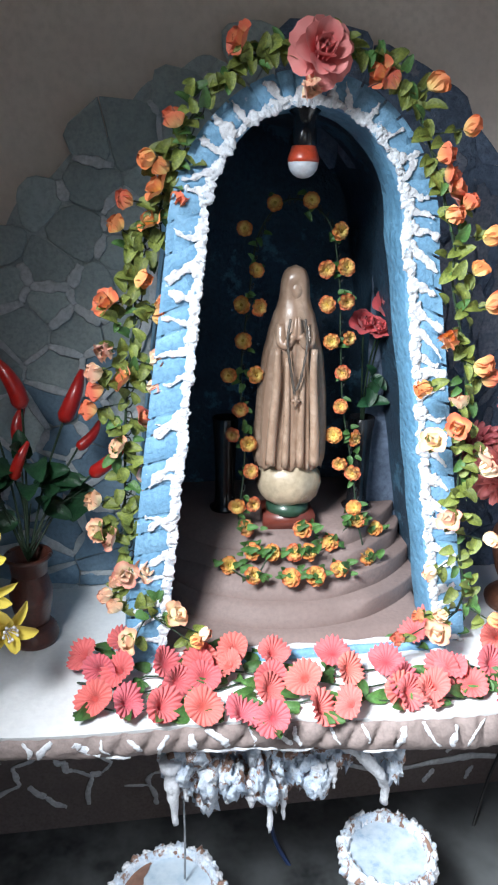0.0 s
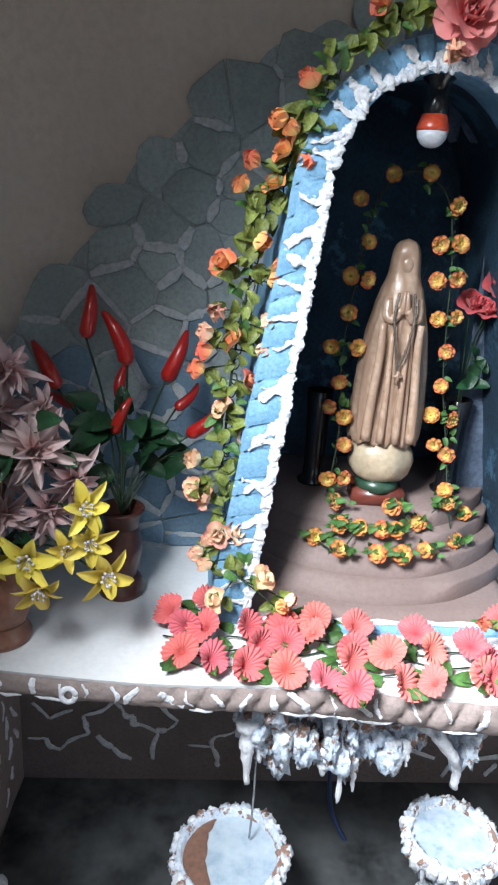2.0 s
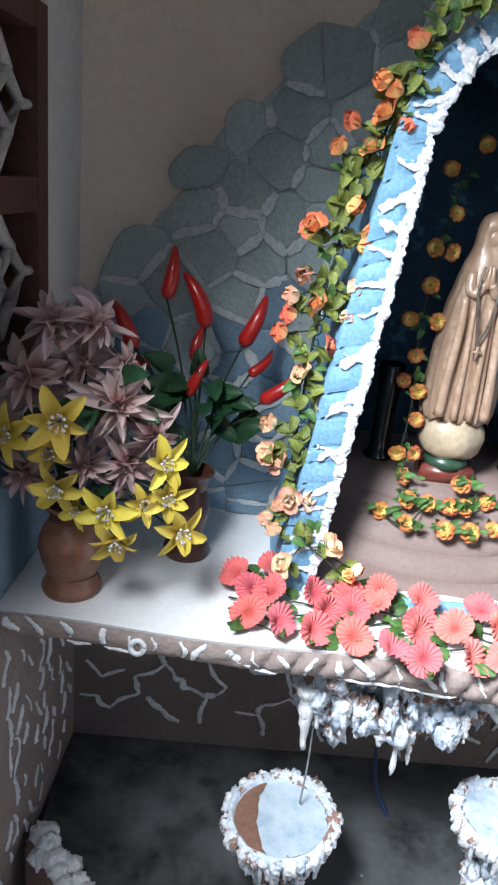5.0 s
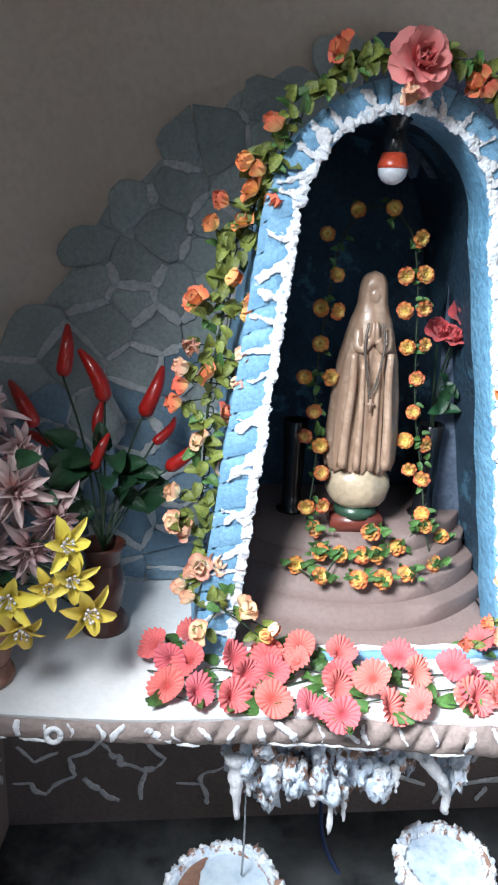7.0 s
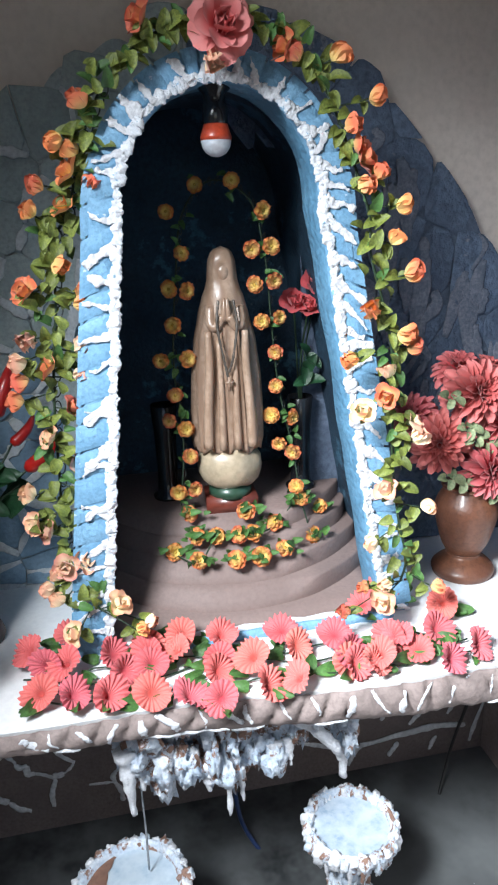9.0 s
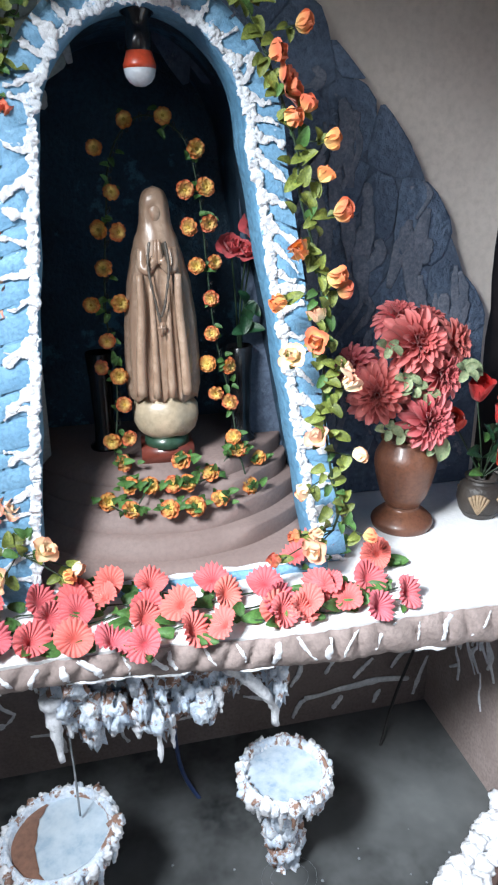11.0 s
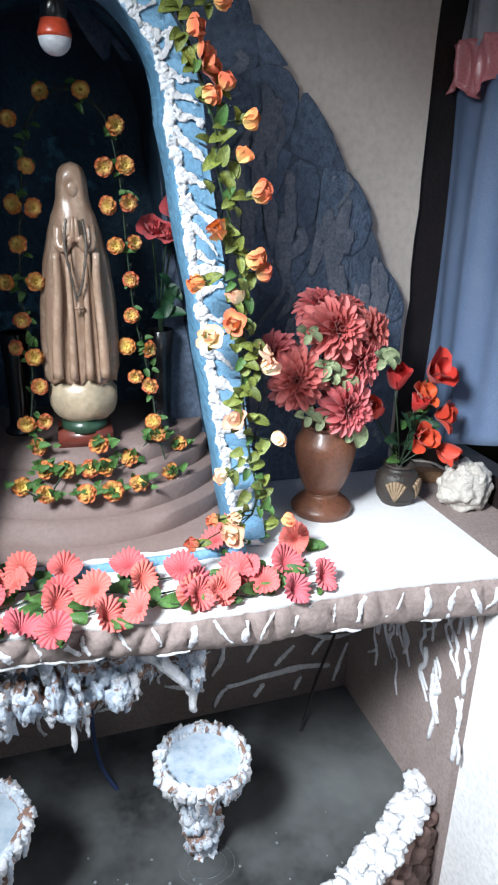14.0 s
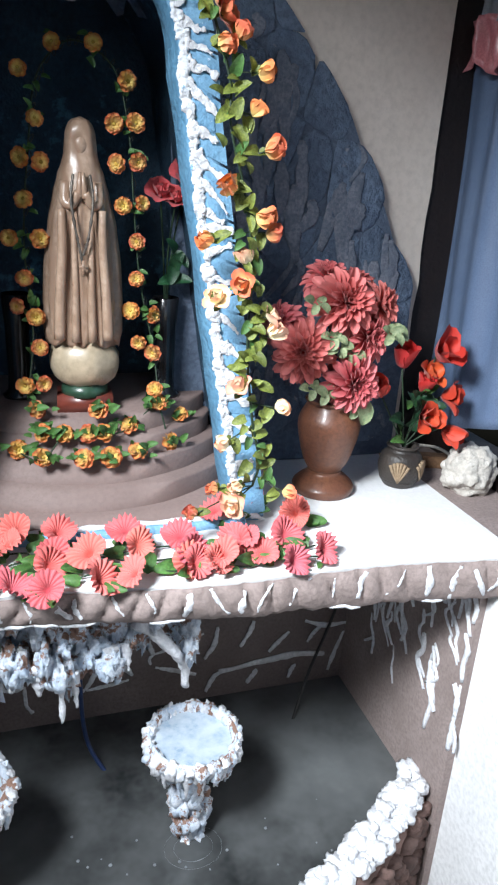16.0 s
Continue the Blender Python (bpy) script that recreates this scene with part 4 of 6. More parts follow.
bm = bmesh.new()
rows = []
n = 330
for k in range(n + 1):
    x = lerp(LEFT_X - 0.045, RIGHT_X + 0.025, k / n)
    row = [bm.verts.new(edge_face(x, f / 9)) for f in range(10)]
    row.append(bm.verts.new(edge_face(x, 1.0) + Vector((0, 0.05, 0.004))))
    rows.append(row)
for a, b in zip(rows, rows[1:]):
    for k in range(10):
        bm.faces.new((a[k], a[k + 1], b[k + 1], b[k]))
part("edge_band", bm, M_BROWN, slab, "taupe painted hand-shaped rope edge")
x = LEFT_X + 0.01
while x < RIGHT_X - 0.01:
    s = 1 if x < 0.45 else -1
    if rng.random() < 0.15:
        s = -s
    run = rng.uniform(-0.004, 0.046) * s
    f0, f1 = rng.uniform(0.02, 0.2), rng.uniform(0.6, 0.98)
    bend = rng.uniform(-0.010, 0.010)
    pts = [edge_face(x - run * 0.5, f0), edge_face(x + bend, (f0 + f1) / 2), edge_face(x + run * 0.5, f1)]
    wst = rng.choice((0.0024, 0.0035, 0.0045, 0.006, 0.0075))
    bm = tube(bmesh.new(), [p + Vector((0, -0.0015, 0)) for p in spline(pts, 14)], lambda f: wst * (0.3 + 0.9 * math.sin(math.pi * (0.12 + 0.8 * f))) * (1 + 0.5 * noise.noise((f * 6, x * 40, 0))), 9, 0.3)
    part("limewash_stroke", crumble(bm, 0.0020, 150, x), M_WHITE_CLEAN, slab, "rough white painted stroke")
    if rng.random() < (0.45 if x < 0.15 else 0.15):
        xe = x + rng.uniform(0.04, 0.09)
        bm = tube(bmesh.new(), [edge_face(lerp(x, xe, k / 10), 0.97) + Vector((0, -0.001, -0.001)) for k in range(11)], lambda f: 0.0028 * (0.5 + math.sin(math.pi * f)), 7, 0.6)
        part("limewash_stroke", crumble(bm, 0.0016, 150, x), M_WHITE_CLEAN, slab, "rough white painted stroke")
    x += rng.uniform(0.032, 0.080)
ring_path = [Vector((-0.315 + 0.013 * math.cos(a), slab_front(-0.315) - 0.011, SLAB_Z - 0.032 + 0.015 * math.sin(a))) for a in [2 * math.pi * k / 20 for k in range(21)]]
part("limewash_ring", tube(bmesh.new(), ring_path, lambda f: 0.0055 + 0.002 * noise.noise((f * 9, 0, 3)), 7, 0.7), M_WHITE_CLEAN, slab, "white painted ring")

sides = {o.name: o for o in scene.objects}


M_JOINT_POOL = mat("grey_white_limewash", (0.72, 0.73, 0.75), (0.54, 0.55, 0.57), 0.85, 20, 110, 0.4)


def wall_stroke(parent, pts, w, normal):
    bm = bmesh.new()
    tube(bm, spline(pts, 12), lambda f: w * (1 + 0.5 * noise.noise((f * 5, pts[0][0] * 9, pts[0][2] * 9))) * (0.55 + 0.45 * math.sin(math.pi * (0.1 + 0.8 * f))), 8, 0.3 if normal == "y" else 0.9)
    crumble(bm, w * 0.35, 110, pts[0][1] * 9 + pts[0][0])
    part("limewash_stroke", bm, M_JOINT_POOL if normal == "y" else M_WHITE_CLEAN, parent, "rough pale painted stroke")


pool_wall = sides["wall_pool"]


def joint_net(parent, place, u0, u1, z0, z1, size, stretch, seed, keep, width, normal):
    """Painted joint lines round imagined stones, with gaps."""
    r = random.Random(seed)
    done = set()
    for p, poly in cells(u0, u1, z0, z1, size, seed, stretch, (0.0, 0.0)):
        for a, b in zip(poly, poly[1:] + poly[:1]):
            key = (round((a[0] + b[0]) * 50), round((a[1] + b[1]) * 50))
            mid = ((a[0] + b[0]) / 2, (a[1] + b[1]) / 2)
            if key in done or math.hypot(a[0] - b[0], a[1] - b[1]) < 0.025 or not (u0 < mid[0] < u1 and z0 < mid[1] < z1):
                continue
            done.add(key)
            if normal == "x" and abs(a[1] - b[1]) < 1.1 * abs(a[0] - b[0]):
                continue
            if r.random() < keep:
                q = (mid[0] + r.uniform(-0.012, 0.012), mid[1] + r.uniform(-0.015, 0.006))
                wall_stroke(parent, [place(*a), place(*q), place(*b)], r.uniform(*width), normal)


joint_net(pool_wall, lambda u, z: (u, 1.617, max(z, -0.02)), LEFT_X + 0.02, 0.62, 0.02, 0.40, 0.13, 0.7, 31, 0.66, (0.004, 0.010), "y")
r = random.Random(37)
for k in range(58):
    y, z = r.uniform(1.06, 1.54), r.uniform(0.24, 0.635) if k > 16 else 0.64
    h = r.uniform(0.05, 0.17)
    pts = [(RIGHT_X - 0.021, min(1.60, max(1.05, y + 0.22 * (z - q * h - 0.6) + 0.020 * r.uniform(-1, 1))), max(-0.03, z - q * h)) for q in (0.0, 0.3, 0.6, 1.0)]
    wall_stroke(sides["side_pool_right"], pts, r.uniform(0.0035, 0.0085), "x")
    if k % 3 == 0:
        q = pts[1]
        wall_stroke(sides["side_pool_right"], [q, (q[0], q[1] + r.choice((-1, 1)) * 0.018, q[2] - 0.03), (q[0], q[1] + r.choice((-1, 1)) * 0.022, q[2] - 0.07)], r.uniform(0.003, 0.006), "x")
# broad brushed strokes beside the spout
for strokes, w in (([[(0.719, 0.032), (0.867, 0.047), (0.964, 0.053), (1.062, 0.039)], [(0.782, 0.112), (0.809, 0.158), (0.82, 0.198)], [(0.876, 0.077), (0.908, 0.113), (0.938, 0.142)], [(1.002, 0.094), (1.02, 0.122), (1.047, 0.15)], [(1.084, -0.028), (1.099, 0.032), (1.125, 0.114)], [(0.949, -0.031), (0.958, -0.004), (0.969, 0.016)], [(0.811, -0.026), (0.824, -0.008), (0.841, 0.019)], [(0.68, -0.034), (0.703, 0.015), (0.727, 0.032)], [(0.672, 0.087), (0.7, 0.133), (0.708, 0.194)], [(0.989, 0.172), (1.059, 0.147), (1.139, 0.146)]], 0.010),):
    for line in strokes:
        wall_stroke(pool_wall, [(x, 1.6165, z) for x, z in line], w * (1.5 if len(line) > 3 else 0.8), "y")
joint_net(sides["side_pool_left"], lambda u, z: (LEFT_X + 0.007 - (1.62 - u) * 0.065, min(max(u, 1.07), 1.61), max(z, -0.02)), 1.08, 1.60, 0.0, 0.62, 0.048, 1.7, 41, 0.7, (0.003, 0.007), "x")


# ---- white dripstone under the slab ----
drip = thing("dripstone", pose(0.28, 1.15, 0.64), "white limewashed dripping cement crust under the shelf", "dripstone")
o = drip.location


def rel(p):
    return Vector(p) - o


bm = bmesh.new()
r = random.Random(4)
for k in range(190):
    x = r.uniform(0.02, 0.50)
    low = 0.50 - 0.03 * math.sin(9 * x) - (0.03 if 0.1 < x < 0.35 else 0)
    z = r.uniform(low, 0.655)
    y = 1.10 + 0.10 * (0.66 - z) / 0.16 * 0.3 + r.uniform(0, 0.14)
    s = r.uniform(0.012, 0.026)
    blob(bm, rel((x, y, z)), (s * r.uniform(0.6, 1.0), s, s * r.uniform(0.9, 2.2)), 0.8, 2.6, 3, k * 1.3)
crumble(bm, 0.008, 42)
crumble(bm, 0.002, 150, 3)
tagged(part("crust", bm, M_WHITE, drip), "crumbly white crust with brown patches", "", "", "stuff")
bm = boxes((0.02, 0.52, 1.19, 1.52, 0.53, 0.64))
for v in bm.verts:
    v.co -= o
part("core", bm, M_BLUE, drip, "pale blue painted core")


def fang(x, y, z0, z1, r0_, lean=0.0):
    bm = bmesh.new()
    pts = spline([(x, y, z0), (x + lean * 0.4, y - 0.004, lerp(z0, z1, 0.5)), (x + lean, y - 0.006, z1)], 14)
    tube(bm, [rel(p) for p in pts], lambda f: r0_ * (1 - 0.75 * f) * (1 + 0.5 * noise.noise((f * 7, x * 40, 0))), 10)
    crumble(bm, 0.0035, 90, x)
    part("dripping_tip", bm, M_WHITE_CLEAN, drip)


fang(0.030, 1.14, 0.58, 0.42, 0.021, 0.008)
fang(0.055, 1.15, 0.60, 0.47, 0.016, 0.006)
fang(0.238, 1.15, 0.50, 0.36, 0.013)
fang(0.264, 1.15, 0.48, 0.395, 0.011, 0.003)
fang(0.145, 1.14, 0.52, 0.465, 0.018)
fang(0.195, 1.14, 0.52, 0.445, 0.020)
fang(0.335, 1.14, 0.54, 0.455, 0.016)
fang(0.365, 1.14, 0.54, 0.475, 0.013, 0.006)
M_SPOUT = mat("pale_blue_limewash", (0.62, 0.69, 0.78), (0.42, 0.53, 0.67), 0.7, 26.0, 150, 0.6)
for pts, r0_, r1_ in (([(0.385, 1.13, 0.60), (0.43, 1.12, 0.555), (0.470, 1.13, 0.50), (0.490, 1.15, 0.45), (0.497, 1.165, 0.390)], 0.016, 0.009), ([(0.455, 1.15, 0.645), (0.490, 1.155, 0.58), (0.508, 1.165, 0.52), (0.503, 1.17, 0.43)], 0.027, 0.010), ([(0.42, 1.17, 0.645), (0.455, 1.175, 0.58), (0.485, 1.18, 0.52), (0.497, 1.178, 0.42)], 0.024, 0.010)):
    bm = bmesh.new()
    tube(bm, [rel(p) for p in spline(pts, 18)], lambda f: lerp(r0_, r1_, f) * (1 + 0.35 * noise.noise((f * 8, r0_ * 90, 0))), 14)
    crumble(bm, 0.006, 60, r0_ * 70)
    crumble(bm, 0.002, 170, r0_)
    part("spout", bm, M_WHITE_CLEAN if r0_ < 0.02 else M_SPOUT, drip, "white limewashed spout" if r0_ < 0.02 else "pale blue limewashed spout")
bm = bmesh.new()
tube(bm, [rel(p) for p in spline([(0.055, 1.15, 0.47), (0.057, 1.15, 0.36), (0.056, 1.16, 0.24)], 10)], 0.0024, 6)
M_STREAM = mat("thin_clear_water", (0.30, 0.32, 0.34), (0.2, 0.22, 0.24), 0.1, 30, 80, 0.1)
part("water_stream", bm, M_STREAM, drip, "thin falling thread of water")


# ---- basins ----
def basin(name, c, r_in, r_out, depth, tilt, seed, mixed):
    t = thing(name, pose(*c, *tilt), "white crusted cement basin holding pale blue water", "basin", "fountain basins")
    part("bowl", lathe(bmesh.new(), [(0, -depth - 0.02), (r_out * 0.45, -depth - 0.015), (r_out * 0.8, -depth * 0.6), (r_out * 0.97, -0.012), (r_out, 0.0), (r_in * 1.07, 0.010), (r_in, 0.002), (r_in * 0.97, -0.030), (0, -0.034)], 44, None, 0.05),
         [M_WHITE], t, "white limewashed bowl")
    part("water", lathe(bmesh.new(), [(0, -0.012), (r_in * 0.995, -0.012)], 44), M_BOWL_WATER if not mixed else M_BOWL_MIX, t, "pale blue still water")
    if mixed:
        bm = bmesh.new()
        outer = [(r_in * 0.985 * math.cos(a), r_in * 0.985 * math.sin(a)) for a in [math.pi * (0.60 + 0.95 * k / 20) for k in range(21)]]
        inn = [(-0.15 * r_in + r_in * 0.62 * math.cos(a) * 0.55 + 0.008 * noise.noise((k * 0.6, 2, 0)), r_in * 0.95 * math.sin(a)) for k, a in enumerate([math.pi * (0.60 + 0.95 * k / 20) for k in range(21)])]
        lo = [bm.verts.new((x, y, -0.009)) for x, y in outer]
        hi = [bm.verts.new((x, y, -0.0095)) for x, y in inn]
        for k in range(20):
            bm.faces.new((lo[k], lo[k + 1], hi[k + 1], hi[k]))
        bmesh.ops.recalc_face_normals(bm, faces=bm.faces)
        part("bare_bed", bm, M_BOWL_BROWN, t, "bare brown cement bed")
    rr = random.Random(seed)
    n = 30
    for k in range(n):
        a = 2 * math.pi * k / n + rr.uniform(-0.05, 0.05)
        bm = bmesh.new()
        s = rr.uniform(0.010, 0.017)
        drop = rr.uniform(1.0, 2.3)
        blob(bm, (r_out * 0.99 * math.cos(a), r_out * 0.99 * math.sin(a), -0.004 - s * (drop - 1) * 0.7), (s, s, s * drop * 0.8), 0.6, 2.4, 3, k + seed)
        crumble(bm, 0.0045, 85, k)
        part("rim_lump", bm, M_WHITE if k % 2 == 0 else M_WHITE_CLEAN, t)
    for k in range(26):
        a = math.pi + math.pi * (k + rr.random()) / 26
        bm = bmesh.new()
        h = rr.uniform(0.03, 0.075)
        x, y = r_out * 0.96 * math.cos(a), r_out * 0.96 * math.sin(a)
        tube(bm, spline([(x, y, -0.015), (x * 0.97, y * 0.97, -0.015 - h * 0.6), (x * 0.93, y * 0.93, -0.015 - h)], 8), lambda f: rr.uniform(0.006, 0.010) * (1.1 - 0.8 * f), 8)
        crumble(bm, 0.003, 100, k)
        part("dripping_tip", bm, M_WHITE_CLEAN if k % 2 else M_WHITE, t)
    bm = bmesh.new()
    for k in range(70):
        f = rr.random()
        w = lerp(r_out * 0.62, r_out * 0.26, f ** 0.6)
        a = rr.random() * 6.3
        s = rr.uniform(0.009, 0.018)
        blob(bm, (w * math.cos(a), w * math.sin(a), -depth * 0.6 - f * (c[2] - WATER_Z - depth * 0.6 + 0.02)), (s, s, s * 1.7), 0.5, 2.4, 2, k * 2.2 + seed)
    lathe(bm, [(0, -(c[2] - WATER_Z) - 0.15), (r_out * 0.30, -(c[2] - WATER_Z) - 0.15), (r_out * 0.24, -depth - 0.06), (r_out * 0.5, -depth * 0.7), (0, -depth * 0.6)], 18, None, 0.2)
    crumble(bm, 0.006, 80, seed)
    tagged(part("pedestal", bm, M_WHITE, t, "crusted white dripping foot"), "", "", "", "stuff")
    return t


basin("basin", (0.525, 1.178, 0.232), 0.093, 0.103, 0.06, (0, 0, 0), 3, False)
basin("basin", (0.012, 1.128, 0.235), 0.104, 0.121, 0.06, (0, -5, 0), 8, True)

# ---- pool: water, curved rim, rubble wall ----

def rim_y(x):
    d = x - 0.27
    return 0.80 + (0.60 if d < 0 else 0.46) * d * d


bm = bmesh.new()
cols = [[bm.verts.new((x, y, WATER_Z)) for y in (rim_y(x), 1.625)] for x in [lerp(LEFT_X, RIGHT_X - 0.015, k / 40) for k in range(41)]]
for a, b in zip(cols, cols[1:]):
    bm.faces.new((a[0], b[0], b[1], a[1]))
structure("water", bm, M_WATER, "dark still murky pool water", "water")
pool = thing("pool_rim", pose(0, 0, 0), "curved rubble pool wall capped with white limewashed lumps", "pool wall")
bm = bmesh.new()
cols = []
for k in range(61):
    x = lerp(LEFT_X, RIGHT_X - 0.005, k / 60)
    y = rim_y(x)
    cols.append([bm.verts.new(p) for p in ((x, y - 0.045, FLOOR_Z), (x, y - 0.045, 0.0), (x, y + 0.045, 0.0), (x, y + 0.045, FLOOR_Z))])
for a, b in zip(cols, cols[1:]):
    for k in range(3):
        bm.faces.new((a[k], b[k], b[k + 1], a[k + 1]))
part("rubble_core", bm, M_BRICK, pool, "brown rubble masonry")
r = random.Random(17)
for k in range(150):
    x = lerp(LEFT_X + 0.02, RIGHT_X - 0.02, (k // 2 + r.uniform(0.2, 0.8)) / 75)
    side = r.uniform(-0.036, -0.008) if k % 2 else r.uniform(0.006, 0.034)
    s = r.uniform(0.015, 0.027)
    bm = bmesh.new()
    blob(bm, (x, rim_y(x) + side, 0.004 + r.uniform(-0.006, 0.010)), (s * r.uniform(0.9, 1.3), s * 1.1, s * r.uniform(0.75, 1.1)), 0.5, 2.2, 3, k * 1.9)
    crumble(bm, 0.005, 85, k)
    part("rim_lump", bm, M_WHITE_CLEAN, pool, "white limewashed lump")
for k in range(120):
    x = r.uniform(0.45, 1.12)
    s = r.uniform(0.016, 0.032)
    bm = bmesh.new()
    blob(bm, (x, rim_y(x) - 0.050, r.uniform(FLOOR_Z + 0.02, -0.03)), (s * 1.2, 0.016, s), 0.4, 2, 2, k * 1.1)
    part("rubble_stone", bm, M_BRICK, pool)

cable = tagged(part("cable", tube(bmesh.new(), spline([(1.085, 1.60, 0.63), (1.09, 1.59, 0.34), (1.06, 1.58, 0.20), (0.98, 1.54, 0.04), (0.90, 1.46, -0.08)], 30), 0.005, 6), M_CABLE), "black rubber pump cable hanging into the pool", "cable")
# thin blue tube added in place of a faint blue reflection over the pool
hose = tagged(part("hose", tube(bmesh.new(), spline([(0.30, 1.50, 0.60), (0.30, 1.49, 0.25), (0.31, 1.46, 0.02), (0.37, 1.40, -0.09)], 24), 0.006, 8), M_BLUE_STREAK), "dark blue tube down into the water, drawn for a faint blue reflection", "hose")

ripple = thing("ripples", pose(0.525, 1.13, WATER_Z), "pale rings and bubbles where water drips into the pool", "ripples")
rr = random.Random(6)
for rad in (0.046, 0.070):
    loop = [Vector((rad * (1 + 0.06 * noise.noise((3 * math.cos(a), 3 * math.sin(a), rad * 50))) * math.cos(a), 0.8 * rad * math.sin(a), 0.0012)) for a in [2 * math.pi * k / 40 for k in range(41)]]
    part("ring", tube(bmesh.new(), loop, lambda f: 0.0003 + 0.0022 * max(0.0, noise.noise((f * 5, rad * 90, 0))), 6), M_STREAM, ripple)
for k in range(34):
    q, a = rr.uniform(0.05, 0.42), rr.uniform(2.6, 6.6)
    br = rr.uniform(0.0015, 0.0045)
    part("bubble", lathe(bmesh.new(), [(br * math.cos(e), br * 0.7 * math.sin(e)) for e in (0, 0.5, 1.0)] + [(0, br * 0.7)], 10, Matrix.Translation((q * math.cos(a), 0.7 * q * math.sin(a), 0.0006))), M_STREAM, ripple)

# ---- lamp in the niche ----
bulb = thing("light_bulb", pose(0.300, 1.345, 1.805), "unlit white bulb with orange-red collar in black holder", "light bulb")
part("lamp_holder", lathe(bmesh.new(), [(0, -0.068), (0.020, -0.068), (0.023, -0.06), (0.023, -0.035), (0.020, -0.030), (0.020, -0.012), (0.030, -0.004), (0.030, 0.006), (0, 0.006)], 28), M_BLACK, bulb, "black plastic holder")
part("collar", lathe(bmesh.new(), [(0, -0.090), (0.0285, -0.090), (0.0290, -0.084), (0.022, -0.062), (0, -0.062)], 28), M_RED_PLASTIC, bulb, "orange-red plastic collar")
part("dome", lathe(bmesh.new(), [(0, -0.118), (0.010, -0.1165), (0.019, -0.111), (0.0255, -0.102), (0.0285, -0.089), (0, -0.089)], 28), M_BULB, bulb, "frosted white dome")

# ---- garland round the arch ----
gar = thing("rose_garland", pose(0.295, 1.25, 0.76), "garland of peach-orange cloth roses with olive leaves", "garland")
r = random.Random(2)
gpath = spline([
    (0.008, 1.25, 0.839), (-0.03, 1.29, 0.89), (-0.047, 1.31, 0.997), (-0.043, 1.31, 1.119), (-0.039, 1.31, 1.224), (-0.028, 1.31, 1.346),
    (-0.013, 1.31, 1.441), (-0.009, 1.31, 1.542), (0.027, 1.3, 1.601), (0.053, 1.28, 1.693), (0.081, 1.26, 1.754), (0.118, 1.25, 1.813),
    (0.172, 1.245, 1.855), (0.217, 1.24, 1.873), (0.289, 1.235, 1.887), (0.365, 1.235, 1.871), (0.422, 1.225, 1.838), (0.464, 1.22, 1.788),
    (0.498, 1.21, 1.71), (0.546, 1.21, 1.584), (0.552, 1.21, 1.511), (0.581, 1.21, 1.414), (0.599, 1.21, 1.332), (0.607, 1.21, 1.246),
    (0.606, 1.21, 1.157), (0.611, 1.21, 1.087), (0.627, 1.21, 0.976), (0.648, 1.21, 0.884), (0.637, 1.21, 0.832),
], 120)
# where the blossoms hang: x and height, along each leg of the arch
BLOOMS_LEFT = [
    (0.172, 1.893), (0.069, 1.769), (0.03, 1.723), (0.053, 1.702), (-0.01, 1.651), (0.038, 1.67), (0.058, 1.644), (0.023, 1.615),
    (-0.032, 1.604), (-0.01, 1.523), (-0.06, 1.473), (0.024, 1.468), (0.018, 1.447), (-0.065, 1.391), (-0.031, 1.337), (0.014, 1.364),
    (0.007, 1.315), (-0.075, 1.354), (-0.074, 1.322), (-0.089, 1.279), (-0.01, 1.255), (-0.047, 1.199), (-0.007, 1.14), (-0.095, 1.084),
    (-0.013, 1.092), (-0.005, 1.043), (-0.095, 1.029), (-0.069, 1.009), (-0.017, 0.949), (-0.046, 0.944), (-0.055, 0.919), (-0.076, 0.894),
    (-0.062, 0.867), (0.043, 0.863), (0.076, 0.808), (0.094, 0.82), (-0.038, 0.81),
]
BLOOMS_RIGHT = [
    (0.541, 1.775), (0.495, 1.73), (0.511, 1.702), (0.524, 1.681), (0.521, 1.639), (0.556, 1.648), (0.589, 1.601), (0.588, 1.538),
    (0.611, 1.482), (0.557, 1.416), (0.603, 1.375), (0.626, 1.348), (0.527, 1.332), (0.595, 1.293), (0.59, 1.261), (0.539, 1.227),
    (0.64, 1.193), (0.645, 1.158), (0.595, 1.058), (0.668, 1.015), (0.58, 0.95), (0.692, 0.839), (0.557, 0.85), (0.606, 0.857),
    (0.595, 0.819), (0.509, 0.804), (0.423, 1.837), (0.477, 1.835), (0.403, 1.852),
]
bm = bmesh.new()
tube(bm, [p - gar.location for p in gpath], 0.0028, 5)
part("vine", bm, M_STEM, gar, "dark green wire vine")
# chain links beside the vine
link = mesh_of("chain_link", tube(bmesh.new(), [Vector((0.006 * math.cos(a), 0, 0.011 * math.sin(a))) for a in [2 * math.pi * k / 12 for k in range(13)]], 0.0014, 5), M_CHAIN)
for k in range(2, 46):
    p = gpath[k] + Vector((0.006, 0.004, 0))
    put("chain_link", link, gar, p, (0.3 * (k % 2), 0.1, 1), 1.0, 1.2 * (k % 2))
for k in range(1, 120):
    p = gpath[k]
    for q in range(3 if k < 70 else 2):
        a = r.uniform(0, 6.28)
        wide = 0.034 if k < 40 else 0.022
        put_leaf(LEAF_YEL if r.random() < 0.75 else LEAF, gar, p + Vector((r.uniform(-wide, wide), -0.004 + r.uniform(-0.012, 0.010), r.uniform(-0.01, 0.01))),
                 (math.cos(a), r.uniform(-0.7, 0.2), math.sin(a) - 0.2), r.uniform(0.6, 1.0))
